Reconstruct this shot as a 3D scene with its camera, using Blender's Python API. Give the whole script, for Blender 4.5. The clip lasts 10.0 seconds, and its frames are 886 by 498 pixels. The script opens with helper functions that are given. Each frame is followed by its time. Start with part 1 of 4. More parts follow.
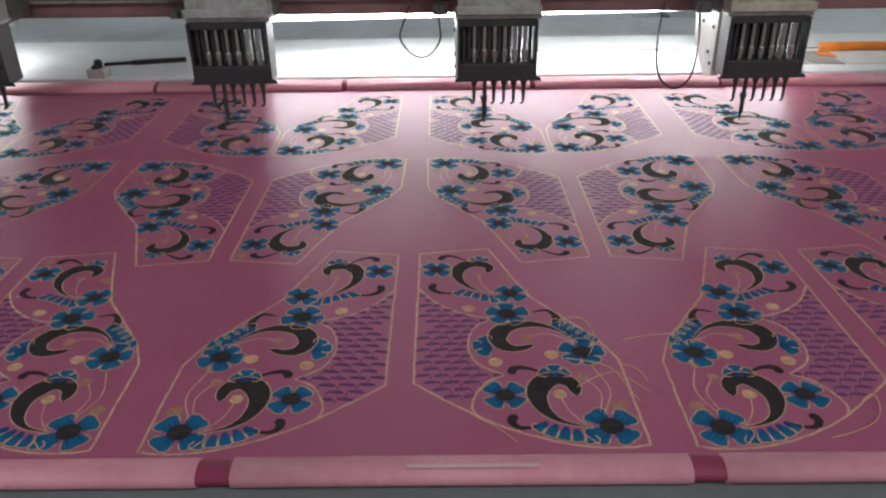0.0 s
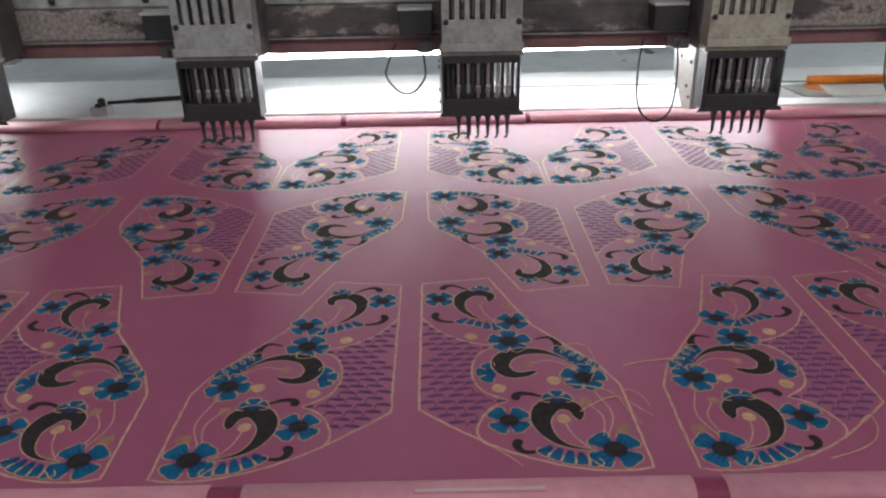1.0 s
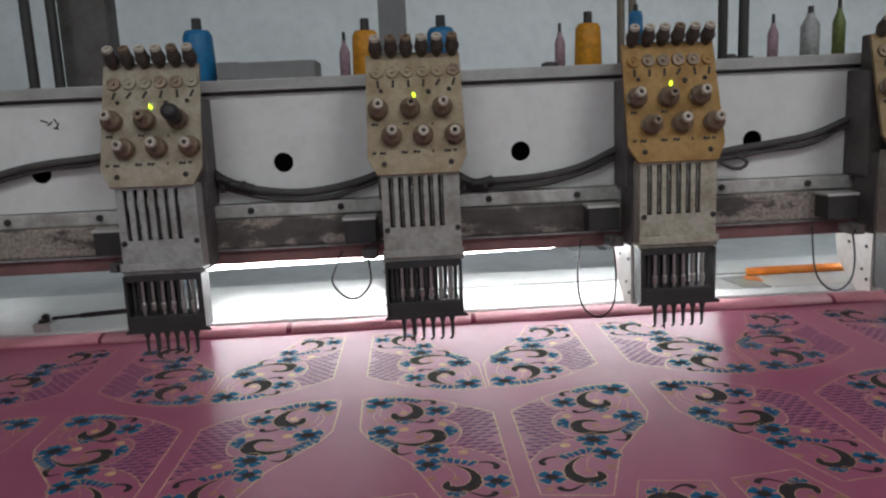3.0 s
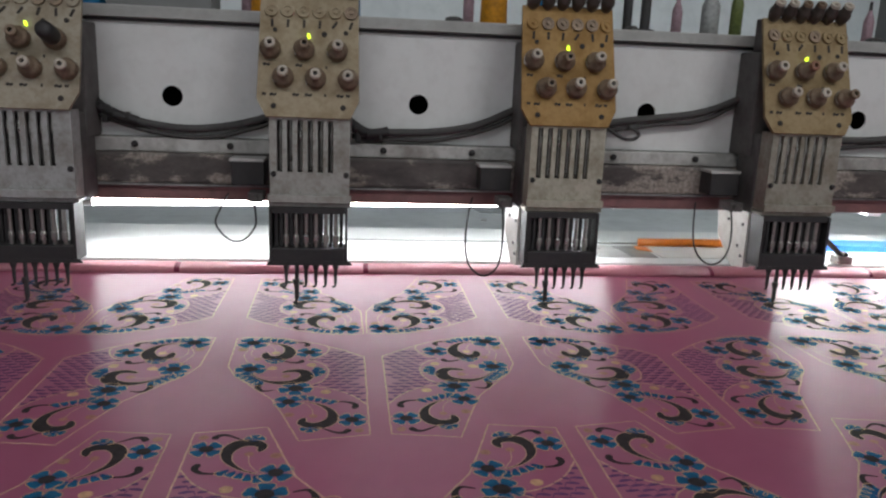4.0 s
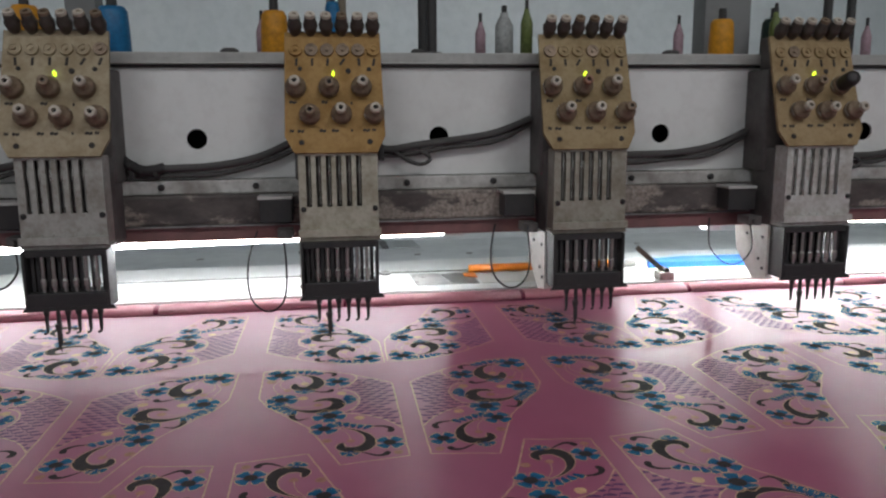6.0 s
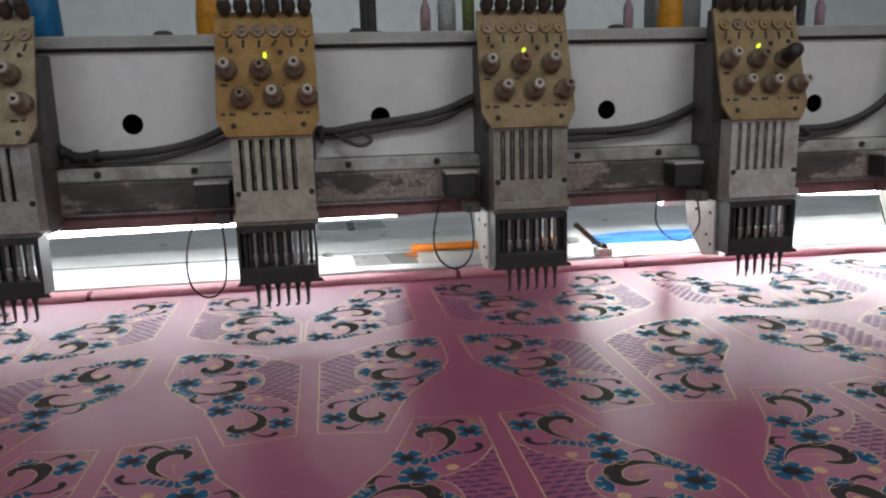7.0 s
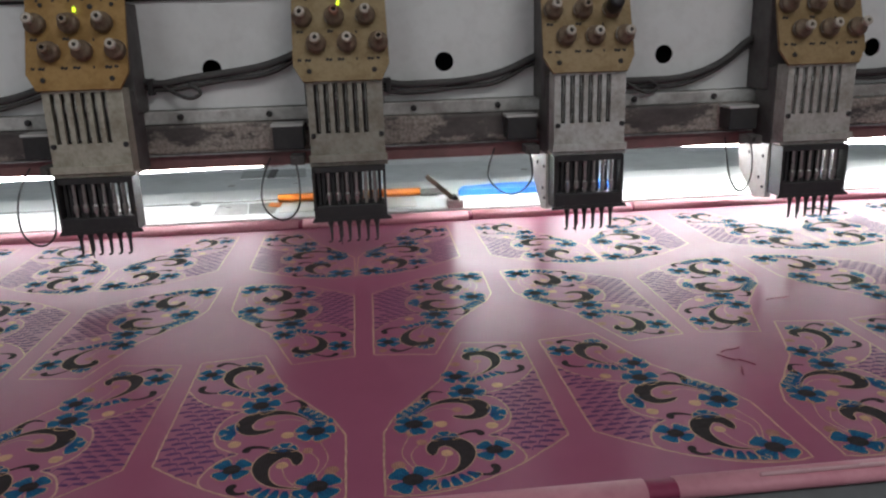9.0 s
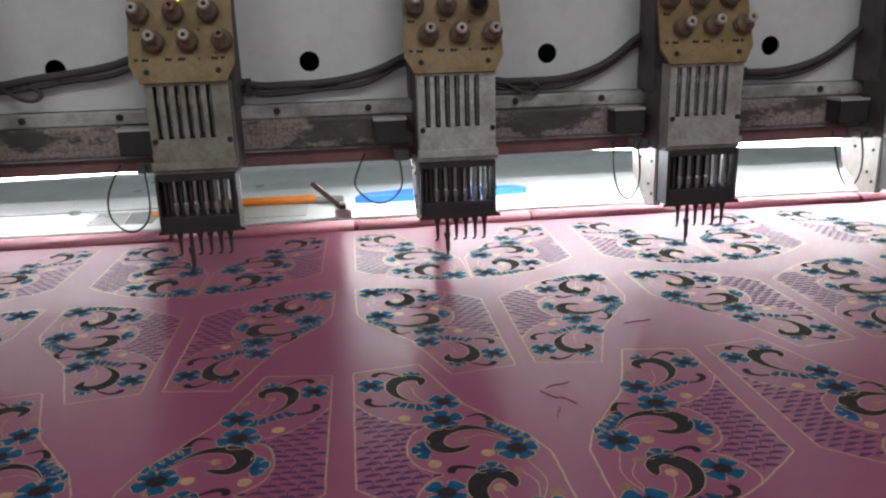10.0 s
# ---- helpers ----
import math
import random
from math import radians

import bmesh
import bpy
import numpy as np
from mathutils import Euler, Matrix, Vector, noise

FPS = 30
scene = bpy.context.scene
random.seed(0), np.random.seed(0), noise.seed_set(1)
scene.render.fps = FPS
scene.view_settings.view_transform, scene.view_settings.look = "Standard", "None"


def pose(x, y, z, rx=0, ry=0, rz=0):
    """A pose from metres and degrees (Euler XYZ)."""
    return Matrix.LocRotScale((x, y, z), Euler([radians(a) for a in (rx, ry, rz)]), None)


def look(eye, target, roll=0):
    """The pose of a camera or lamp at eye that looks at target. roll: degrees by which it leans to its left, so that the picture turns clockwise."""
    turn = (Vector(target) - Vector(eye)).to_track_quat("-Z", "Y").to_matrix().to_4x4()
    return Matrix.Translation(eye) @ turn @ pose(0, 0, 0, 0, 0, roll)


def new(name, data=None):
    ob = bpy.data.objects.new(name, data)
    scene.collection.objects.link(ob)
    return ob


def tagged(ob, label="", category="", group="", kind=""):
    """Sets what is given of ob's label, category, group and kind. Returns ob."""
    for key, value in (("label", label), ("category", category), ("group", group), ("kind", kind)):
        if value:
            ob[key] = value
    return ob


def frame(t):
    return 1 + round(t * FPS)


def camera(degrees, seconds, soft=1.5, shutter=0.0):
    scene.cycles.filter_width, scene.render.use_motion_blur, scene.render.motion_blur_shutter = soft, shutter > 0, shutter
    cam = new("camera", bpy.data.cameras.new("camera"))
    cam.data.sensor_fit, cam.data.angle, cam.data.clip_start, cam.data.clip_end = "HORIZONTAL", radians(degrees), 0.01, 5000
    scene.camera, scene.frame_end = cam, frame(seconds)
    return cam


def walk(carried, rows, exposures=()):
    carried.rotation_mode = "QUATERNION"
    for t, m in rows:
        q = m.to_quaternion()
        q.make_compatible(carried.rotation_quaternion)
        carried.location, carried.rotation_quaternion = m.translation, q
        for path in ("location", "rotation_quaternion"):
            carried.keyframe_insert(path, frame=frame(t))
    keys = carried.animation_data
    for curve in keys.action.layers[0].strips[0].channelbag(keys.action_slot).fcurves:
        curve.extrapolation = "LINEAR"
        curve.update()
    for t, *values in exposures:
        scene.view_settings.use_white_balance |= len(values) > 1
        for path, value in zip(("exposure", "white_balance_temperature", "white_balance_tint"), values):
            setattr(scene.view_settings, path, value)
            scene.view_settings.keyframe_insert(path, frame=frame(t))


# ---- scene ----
cam = camera(60.61, 10.0, soft=2.3)
# seconds, eye x y z, turn rx ry rz
CAMERA_ROWS = [
    (0, -0.0770, -1.1768, 1.2244, 62.57, 0.66, -0.05),
    (0.5, -0.0681, -1.1898, 1.2257, 63.37, 0.78, -0.37),
    (1, -0.0637, -1.1921, 1.2261, 65.22, 0.99, -0.62),
    (1.5, -0.0542, -1.1916, 1.2342, 72.03, 1.79, -0.43),
    (2, -0.0528, -1.1809, 1.2372, 76.48, 2.58, -0.50),
    (2.2, -0.0544, -1.1801, 1.2391, 78.25, 2.91, -0.78),
    (3.3, 0.0059, -1.1908, 1.2233, 79.93, 1.32, -4.50),
    (3.5, 0.0068, -1.1840, 1.2160, 78.68, -0.31, -6.43),
    (4, 0.0625, -1.1937, 1.2153, 77.08, -2.28, -6.83),
    (4.5, 0.1307, -1.1851, 1.2150, 76.67, -2.36, -7.47),
    (5, 0.1940, -1.2014, 1.2145, 79.84, 1.65, -8.40),
    (5.5, 0.2762, -1.1992, 1.1993, 80.28, 2.88, -8.65),
    (6, 0.3908, -1.1979, 1.1982, 80.08, 0.46, -8.52),
    (7.5, 0.5381, -1.2081, 1.2030, 77.60, 2.99, -8.07),
    (8, 0.6479, -1.2323, 1.2084, 76.96, 4.12, -3.47),
    (8.5, 0.7539, -1.2635, 1.2131, 75.59, 3.49, -3.82),
    (9, 0.8332, -1.2658, 1.2102, 74.23, 1.68, -6.02),
    (9.5, 0.9397, -1.2157, 1.1977, 74.11, 1.56, -6.76),
    (10, 1.0499, -1.2017, 1.2035, 74.09, 1.73, -6.61),
]
walk(cam, [(t, pose(*p)) for t, *p in CAMERA_ROWS], exposures=[(0.0, 0.36), (1.0, 0.33), (2.0, 0.22), (3.3, 0.14), (5.0, 0.03), (7.0, -0.08), (10.0, -0.18)])

# way of the hoop frame with its cloth: seconds, x, y
FRAME_ROWS = [
    (0, 0.0155, -0.0155),
    (0.5, 0.0240, -0.0202),
    (1, 0.0357, -0.0153),
    (1.5, 0.0349, -0.0073),
    (2, 0.0310, -0.0054),
    (2.2, 0.0321, -0.0105),
    (3.3, 0.0246, -0.0232),
    (3.5, 0.0249, -0.0230),
    (4, 0.0306, -0.0092),
    (4.5, 0.0153, -0.0102),
    (5, 0.0086, -0.0214),
    (5.5, 0.0006, -0.0053),
    (6, 0.0072, 0.0024),
    (7.5, -0.0368, 0.0300),
    (8, -0.0436, 0.0319),
    (8.5, -0.0524, 0.0314),
    (9, -0.0501, 0.0250),
    (9.5, -0.0623, 0.0194),
    (10, -0.0486, 0.0132),
]
# drop of the working needle: 0 up, 1 down
NEEDLE_ROWS = [(0, 1), (0.3, 1), (0.5, .6), (0.7, .2), (0.8, 0), (1.6, 0), (1.9, .8), (2.0, 1), (2.2, 1), (2.5, .5), (2.7, 0),
               (3.1, 0), (3.3, .3), (3.5, .9), (3.7, 1), (4.1, 1), (4.3, .1), (4.4, 0), (4.7, 0), (5.0, .5), (5.2, 1), (5.5, 1),
               (6.0, .9), (6.2, .6), (6.5, 0), (7.3, 0), (7.5, .5), (7.7, 1), (8.5, 1), (8.7, .5), (8.9, 0), (9.7, 0), (9.9, .7), (10.0, 1)]
MOVING = []          # (thing, kind)

CLOTH_Z = 0.85
PANEL_STEP = 0.3995  # spacing of the pairs of embroidered panels
PITCH = 0.40         # spacing of the sewing heads
HEADS = range(-2, 6)  # head h stands at x = PITCH * h

# ---------------------------------------------------------------- light
world = bpy.data.worlds.new("sky")
scene.world = world
world.use_nodes = True
wn = world.node_tree
sky = wn.nodes.new("ShaderNodeTexSky")
sky.sky_type, sky.sun_disc = "NISHITA", False
sky.sun_elevation, sky.sun_rotation = radians(40), radians(160)
wn.links.new(sky.outputs[0], wn.nodes["Background"].inputs[0])
wn.nodes["Background"].inputs[1].default_value = 0.10


def area(name, eye, target, w, h, power, colour):
    lamp = bpy.data.lights.new(name, "AREA")
    lamp.shape, lamp.size, lamp.size_y, lamp.energy, lamp.color = "RECTANGLE", w, h, power, colour
    ob = new(name, lamp)
    ob.matrix_world = look(eye, target)
    return ob


# two added area lamps overhead stand in for room light of unseen source
for wx, watts in ((-0.9, 27), (1.9, 38)):
    area("added_overhead_fill", (wx, -2.7, 3.58), (wx, -2.7, 0), 1.5, 1.1, watts, (0.965, 0.97, 0.985))
TUBE_POWER = 42.0


# ---------------------------------------------------------------- materials
def nodes_of(name):
    m = bpy.data.materials.new(name)
    m.use_nodes = True
    t = m.node_tree
    return m, t, t.nodes["Principled BSDF"]


def noise_node(t, scale, detail=4.0, rough=0.6, coords="Object", stretch=None):
    tc = t.nodes.new("ShaderNodeTexCoord")
    n = t.nodes.new("ShaderNodeTexNoise")
    n.inputs["Scale"].default_value, n.inputs["Detail"].default_value, n.inputs["Roughness"].default_value = scale, detail, rough
    if stretch:
        mp = t.nodes.new("ShaderNodeMapping")
        mp.inputs["Scale"].default_value = stretch
        t.links.new(tc.outputs[coords], mp.inputs[0])
        t.links.new(mp.outputs[0], n.inputs[0])
    else:
        t.links.new(tc.outputs[coords], n.inputs[0])
    return n


def ramp(t, source, stops):
    r = t.nodes.new("ShaderNodeValToRGB")
    while len(r.color_ramp.elements) < len(stops):
        r.color_ramp.elements.new(0.5)
    for e, (p, c) in zip(r.color_ramp.elements, stops):
        e.position, e.color = p, (*c, 1)
    t.links.new(source, r.inputs[0])
    return r


def mix(t, fac, a, b, mode="MIX"):
    x = t.nodes.new("ShaderNodeMix")
    x.data_type, x.blend_type = "RGBA", mode
    for sock, v in ((x.inputs[0], fac), (x.inputs[6], a), (x.inputs[7], b)):
        if isinstance(v, (int, float)):
            sock.default_value = v
        elif isinstance(v, tuple):
            sock.default_value = (*v, 1)
        else:
            t.links.new(v, sock)
    return x.outputs[2]


def bump(t, bsdf, height, strength, distance):
    b = t.nodes.new("ShaderNodeBump")
    b.inputs["Strength"].default_value, b.inputs["Distance"].default_value = strength, distance
    t.links.new(height, b.inputs["Height"])
    t.links.new(b.outputs[0], bsdf.inputs["Normal"])


def surface(name, base, dirt, rough=0.5, metal=0.0, coarse=6.0, fine=60.0, amount=0.5, relief=0.25, depth=0.001, stretch=None, spec=0.5):
    """Paint, metal or plastic: a base colour, dirt in coarse and fine patches, fine relief."""
    m, t, b = nodes_of(name)
    n1, n2 = noise_node(t, coarse, 5, 0.65, stretch=stretch), noise_node(t, fine, 3, 0.6, stretch=stretch)
    f1 = ramp(t, n1.outputs[0], [(0.42, (0, 0, 0)), (0.72, (amount,) * 3)])
    f2 = ramp(t, n2.outputs[0], [(0.45, (0, 0, 0)), (0.75, (amount * 0.6,) * 3)])
    c = mix(t, f1.outputs[0], base, dirt)
    c = mix(t, f2.outputs[0], c, dirt)
    t.links.new(c, b.inputs["Base Color"])
    b.inputs["Roughness"].default_value, b.inputs["Metallic"].default_value = rough, metal
    b.inputs["Specular IOR Level"].default_value = spec
    r = ramp(t, n1.outputs[0], [(0.3, (max(rough - 0.1, 0.05),) * 3), (0.8, (min(rough + 0.15, 1),) * 3)])
    t.links.new(r.outputs[0], b.inputs["Roughness"])
    bump(t, b, n2.outputs[0], relief, depth)
    return m


def thread(name, base, rough=0.45, spec=0.4, scale=900.0):
    """Satin-stitched thread: fine parallel ridges, a little change of tone."""
    m, t, b = nodes_of(name)
    tc = t.nodes.new("ShaderNodeTexCoord")
    w = t.nodes.new("ShaderNodeTexWave")
    w.inputs["Scale"].default_value, w.inputs["Distortion"].default_value = scale / 6.28, 2.0
    t.links.new(tc.outputs["Object"], w.inputs[0])
    n = noise_node(t, 120, 3, 0.6)
    dark = tuple(v * 0.6 for v in base)
    info = t.nodes.new("ShaderNodeObjectInfo")
    c = mix(t, ramp(t, n.outputs[0], [(0.35, (0, 0, 0)), (0.7, (1, 1, 1))]).outputs[0], base, dark)
    t.links.new(mix(t, info.outputs["Random"], c, mix(t, 0.25, c, tuple(min(1, v * 1.5) for v in base))), b.inputs["Base Color"])
    b.inputs["Roughness"].default_value, b.inputs["Specular IOR Level"].default_value = rough, spec
    bump(t, b, w.outputs[0], 0.35, 0.0004)
    return m


def glow(name, colour, strength):
    m, t, b = nodes_of(name)
    b.inputs["Base Color"].default_value = (*colour, 1)
    b.inputs["Emission Color"].default_value = (*colour, 1)
    b.inputs["Emission Strength"].default_value = strength
    return m


def satin_cloth():
    m, t, b = nodes_of("satin_cloth")
    n1, n2 = noise_node(t, 3.0, 4, 0.55), noise_node(t, 26, 4, 0.6)
    c = ramp(t, n1.outputs[0], [(0.3, (0.310, 0.068, 0.134)), (0.7, (0.350, 0.080, 0.154))])
    c = mix(t, ramp(t, n2.outputs[0], [(0.4, (0, 0, 0)), (0.8, (0.3, 0.3, 0.3))]).outputs[0], c.outputs[0], (0.40, 0.105, 0.178))
    t.links.new(c, b.inputs["Base Color"])
    b.inputs["Roughness"].default_value, b.inputs["Specular IOR Level"].default_value = 0.345, 0.62
    b.inputs["Anisotropic"].default_value = 0.75
    warp = t.nodes.new("ShaderNodeCombineXYZ")       # the satin floats run across the table
    warp.inputs[1].default_value = 1.0
    t.links.new(warp.outputs[0], b.inputs["Tangent"])
    b.inputs["Metallic"].default_value = 0.0
    b.inputs["Specular Tint"].default_value = (0.96, 0.93, 1.0, 1)
    weave = noise_node(t, 1400, 2, 0.5)
    add = t.nodes.new("ShaderNodeMath")
    add.operation = "MULTIPLY_ADD"
    add.inputs[1].default_value = 0.05
    t.links.new(weave.outputs[0], add.inputs[0])
    big = noise_node(t, 9, 3, 0.5, stretch=(1, 0.6, 1))
    t.links.new(big.outputs[0], add.inputs[2])
    bump(t, b, add.outputs[0], 0.16, 0.005)
    return m


CLOTH = satin_cloth()
PINK = surface("pink_wrap", (0.62, 0.27, 0.32), (0.42, 0.13, 0.18), 0.55, coarse=14, fine=120, amount=0.5)
MAGENTA = surface("magenta_wrap", (0.25, 0.03, 0.08), (0.16, 0.02, 0.05), 0.6, coarse=20, fine=150)
BLACK_THREAD = thread("black_thread", (0.040, 0.032, 0.033), 0.75, 0.05)
BLUE_THREAD = thread("blue_thread", (0.012, 0.115, 0.225), 0.72, 0.10)
LACE_THREAD = thread("lattice_thread", (0.135, 0.058, 0.150), 0.7, 0.12)
GOLD_THREAD = thread("gold_thread", (0.62, 0.37, 0.21), 0.55, 0.25)
ORANGE_THREAD = thread("gold_outline_thread", (0.58, 0.35, 0.25), 0.55, 0.25)
WHITE_PAINT = surface("white_enamel", (0.80, 0.80, 0.78), (0.45, 0.43, 0.39), 0.38, coarse=3.5, fine=45, amount=0.3, relief=0.1)
ARM_WHITE = surface("white_arm_enamel", (0.68, 0.67, 0.62), (0.35, 0.31, 0.25), 0.45, coarse=18, fine=90, amount=0.5)
BODY_GREY = surface("grey_head_casting", (0.120, 0.110, 0.105), (0.050, 0.042, 0.038), 0.6, coarse=14, fine=80, amount=0.7)
DARK_CASE = surface("blackened_steel", (0.032, 0.031, 0.032), (0.060, 0.055, 0.050), 0.5, metal=0.1, coarse=25, fine=120, amount=0.5)
STEEL = surface("bright_steel", (0.50, 0.49, 0.46), (0.2, 0.18, 0.15), 0.32, metal=0.9, coarse=40, fine=200, amount=0.4)
ALUMINIUM = surface("aluminium_rail", (0.62, 0.61, 0.58), (0.34, 0.33, 0.31), 0.42, metal=0.25, coarse=10, fine=90, amount=0.5)


def worn_bar():
    m, t, b = nodes_of("worn_black_bar")
    big, mid, fine = noise_node(t, 4.5, 3, 0.6, stretch=(1, 1, 2.2)), noise_node(t, 26, 6, 0.72, stretch=(0.6, 1, 1.2)), noise_node(t, 160, 3, 0.6)
    add = t.nodes.new("ShaderNodeMath")
    add.operation = "MULTIPLY_ADD"
    add.inputs[1].default_value = 0.75
    t.links.new(big.outputs[0], add.inputs[0])
    half = t.nodes.new("ShaderNodeMath")
    half.operation = "MULTIPLY"
    half.inputs[1].default_value = 0.6
    t.links.new(mid.outputs[0], half.inputs[0])
    t.links.new(half.outputs[0], add.inputs[2])
    tc = t.nodes.new("ShaderNodeTexCoord")
    sep = t.nodes.new("ShaderNodeSeparateXYZ")
    t.links.new(tc.outputs["Object"], sep.inputs[0])
    low = t.nodes.new("ShaderNodeMapRange")          # the lower edge has rubbed bare
    low.inputs["From Min"].default_value, low.inputs["From Max"].default_value = 1.052, 1.034
    low.inputs["To Min"].default_value, low.inputs["To Max"].default_value = 0.0, 0.075
    t.links.new(sep.outputs["Z"], low.inputs[0])
    both = t.nodes.new("ShaderNodeMath")
    t.links.new(add.outputs[0], both.inputs[0])
    t.links.new(low.outputs[0], both.inputs[1])
    chip = ramp(t, both.outputs[0], [(0.665, (0, 0, 0)), (0.715, (1, 1, 1))])
    bare = ramp(t, fine.outputs[0], [(0.35, (0.20, 0.165, 0.14)), (0.7, (0.44, 0.39, 0.34))])
    paint = ramp(t, mid.outputs[0], [(0.35, (0.060, 0.050, 0.048)), (0.75, (0.155, 0.135, 0.122))])
    t.links.new(mix(t, chip.outputs[0], paint.outputs[0], bare.outputs[0]), b.inputs["Base Color"])
    b.inputs["Roughness"].default_value = 0.62
    bump(t, b, chip.outputs[0], 0.4, 0.0008)
    return m


BAR_WORN = worn_bar()
RUST_RED = surface("red_oxide_paint", (0.26, 0.125, 0.12), (0.12, 0.075, 0.07), 0.6, coarse=12, fine=70, amount=0.6)
RUBBER = surface("black_cable_sheath", (0.055, 0.053, 0.051), (0.12, 0.11, 0.10), 0.7, coarse=30, fine=200)
WIRE = surface("black_wire", (0.022, 0.021, 0.021), (0.04, 0.03, 0.03), 0.5, coarse=30, fine=200)
# near-black colour that paints in the shade of hollows and gaps
HOLE_SHADE = surface("painted_hole_shade", (0.06, 0.06, 0.065), (0.08, 0.078, 0.075), 0.9, amount=0.3)
TABLE_GREY = surface("grey_laminate_table", (0.62, 0.66, 0.67), (0.36, 0.39, 0.40), 0.42, coarse=4.0, fine=30, amount=0.6, relief=0.1)
TABLE_FRONT = surface("dusty_grey_table", (0.155, 0.17, 0.172), (0.10, 0.105, 0.105), 0.6, coarse=6, fine=60, amount=0.5)
SHELF_WHITE = surface("white_frame_strip", (0.80, 0.82, 0.81), (0.55, 0.55, 0.53), 0.4, coarse=7, fine=50, amount=0.3)
PAPER = surface("white_paper", (0.75, 0.74, 0.70), (0.6, 0.58, 0.53), 0.75, coarse=10, fine=80, amount=0.3)
FOIL = surface("grey_foil", (0.30, 0.30, 0.29), (0.16, 0.16, 0.155), 0.35, metal=0.5, coarse=20, fine=90)
FOIL_TABLE = surface("dull_grey_plate", (0.33, 0.36, 0.36), (0.26, 0.28, 0.28), 0.5, coarse=12, fine=60)
CLEAR_CLIP = surface("milky_pink_plastic", (0.60, 0.36, 0.38), (0.50, 0.28, 0.31), 0.25, coarse=20, fine=90, amount=0.4)
FOIL_PALE = surface("pale_foil", (0.46, 0.45, 0.44), (0.28, 0.28, 0.27), 0.32, metal=0.4, coarse=20, fine=90)
ORANGE = surface("orange_plastic", (0.80, 0.23, 0.015), (0.55, 0.14, 0.02), 0.4, coarse=12, fine=80, amount=0.4)
BLUE_PLASTIC = surface("blue_plastic_sheet", (0.05, 0.22, 0.72), (0.03, 0.12, 0.45), 0.4, coarse=14, fine=60, amount=0.5)
KNOB_BROWN = surface("brown_tension_disc", (0.26, 0.185, 0.125), (0.07, 0.05, 0.036), 0.5, metal=0.3, coarse=60, fine=240)
KNOB_NUT = surface("ivory_nut", (0.56, 0.49, 0.41), (0.22, 0.17, 0.13), 0.45, coarse=60, fine=240)
KNOB_RED = surface("reddish_nut", (0.27, 0.12, 0.07), (0.14, 0.07, 0.05), 0.5, coarse=60, fine=240)
GUIDE_DARK = surface("dark_thread_guide", (0.05, 0.038, 0.032), (0.10, 0.08, 0.065), 0.5, coarse=50, fine=200)
INK = surface("dark_printing", (0.022, 0.017, 0.014), (0.05, 0.036, 0.026), 0.7, coarse=60, fine=200)
LED = glow("green_indicator", (0.62, 0.95, 0.03), 2.4)
TUBE = glow("fluorescent_tube_glass", (0.95, 0.98, 1.0), TUBE_POWER)
TUBE_NEW = glow("new_fluorescent_tube_glass", (0.95, 0.99, 1.0), TUBE_POWER * 2.0)
TUBE_CAP = surface("tube_cap", (0.7, 0.7, 0.68), (0.4, 0.4, 0.38), 0.4)
WALL = surface("painted_wall", (0.84, 0.88, 0.89), (0.58, 0.63, 0.64), 0.8, coarse=2.2, fine=20, amount=0.5, relief=0.3, depth=0.003)
PILLAR = surface("grey_pillar", (0.22, 0.22, 0.22), (0.14, 0.135, 0.13), 0.8, coarse=4, fine=30)
CONCRETE = surface("concrete_floor", (0.24, 0.235, 0.225), (0.12, 0.118, 0.11), 0.7, coarse=2, fine=30, relief=0.4, depth=0.002)
POLE_BROWN = surface("bronze_pole", (0.20, 0.165, 0.125), (0.1, 0.08, 0.06), 0.45, metal=0.3, coarse=10, fine=80)
CONE_ORANGE = thread("orange_cone_thread", (0.62, 0.27, 0.014), 0.5, 0.4, 1600)
CONE_BLUE = thread("blue_cone_thread", (0.01, 0.15, 0.33), 0.4, 0.4, 1600)
CONE_PINK = thread("dusty_pink_cone_thread", (0.38, 0.25, 0.29), 0.4, 0.4, 1600)
CONE_GREEN = thread("olive_cone_thread", (0.15, 0.19, 0.055), 0.4, 0.4, 1600)
CONE_DARK = thread("dark_green_cone_thread", (0.012, 0.03, 0.024), 0.4, 0.4, 1600)
CONE_WHITE = thread("grey_white_cone_thread", (0.40, 0.41, 0.40), 0.5, 0.4, 1600)
PLATES = [surface("tension_plate_enamel", c, (c[0] * 0.5, c[1] * 0.42, c[2] * 0.32), 0.62, coarse=26, fine=130, amount=0.75, spec=0.25) for c in
          ((0.40, 0.35, 0.27), (0.41, 0.335, 0.225), (0.40, 0.240, 0.085), (0.35, 0.26, 0.14), (0.36, 0.26, 0.14), (0.33, 0.23, 0.115))]
SLOTS = [surface("needle_case_enamel", c, (c[0] * 0.42, c[1] * 0.36, c[2] * 0.28), 0.42, metal=0.15, coarse=26, fine=120, amount=0.8) for c in
         ((0.44, 0.44, 0.43), (0.42, 0.41, 0.38), (0.50, 0.47, 0.38), (0.36, 0.335, 0.28), (0.60, 0.59, 0.56), (0.52, 0.50, 0.46))]


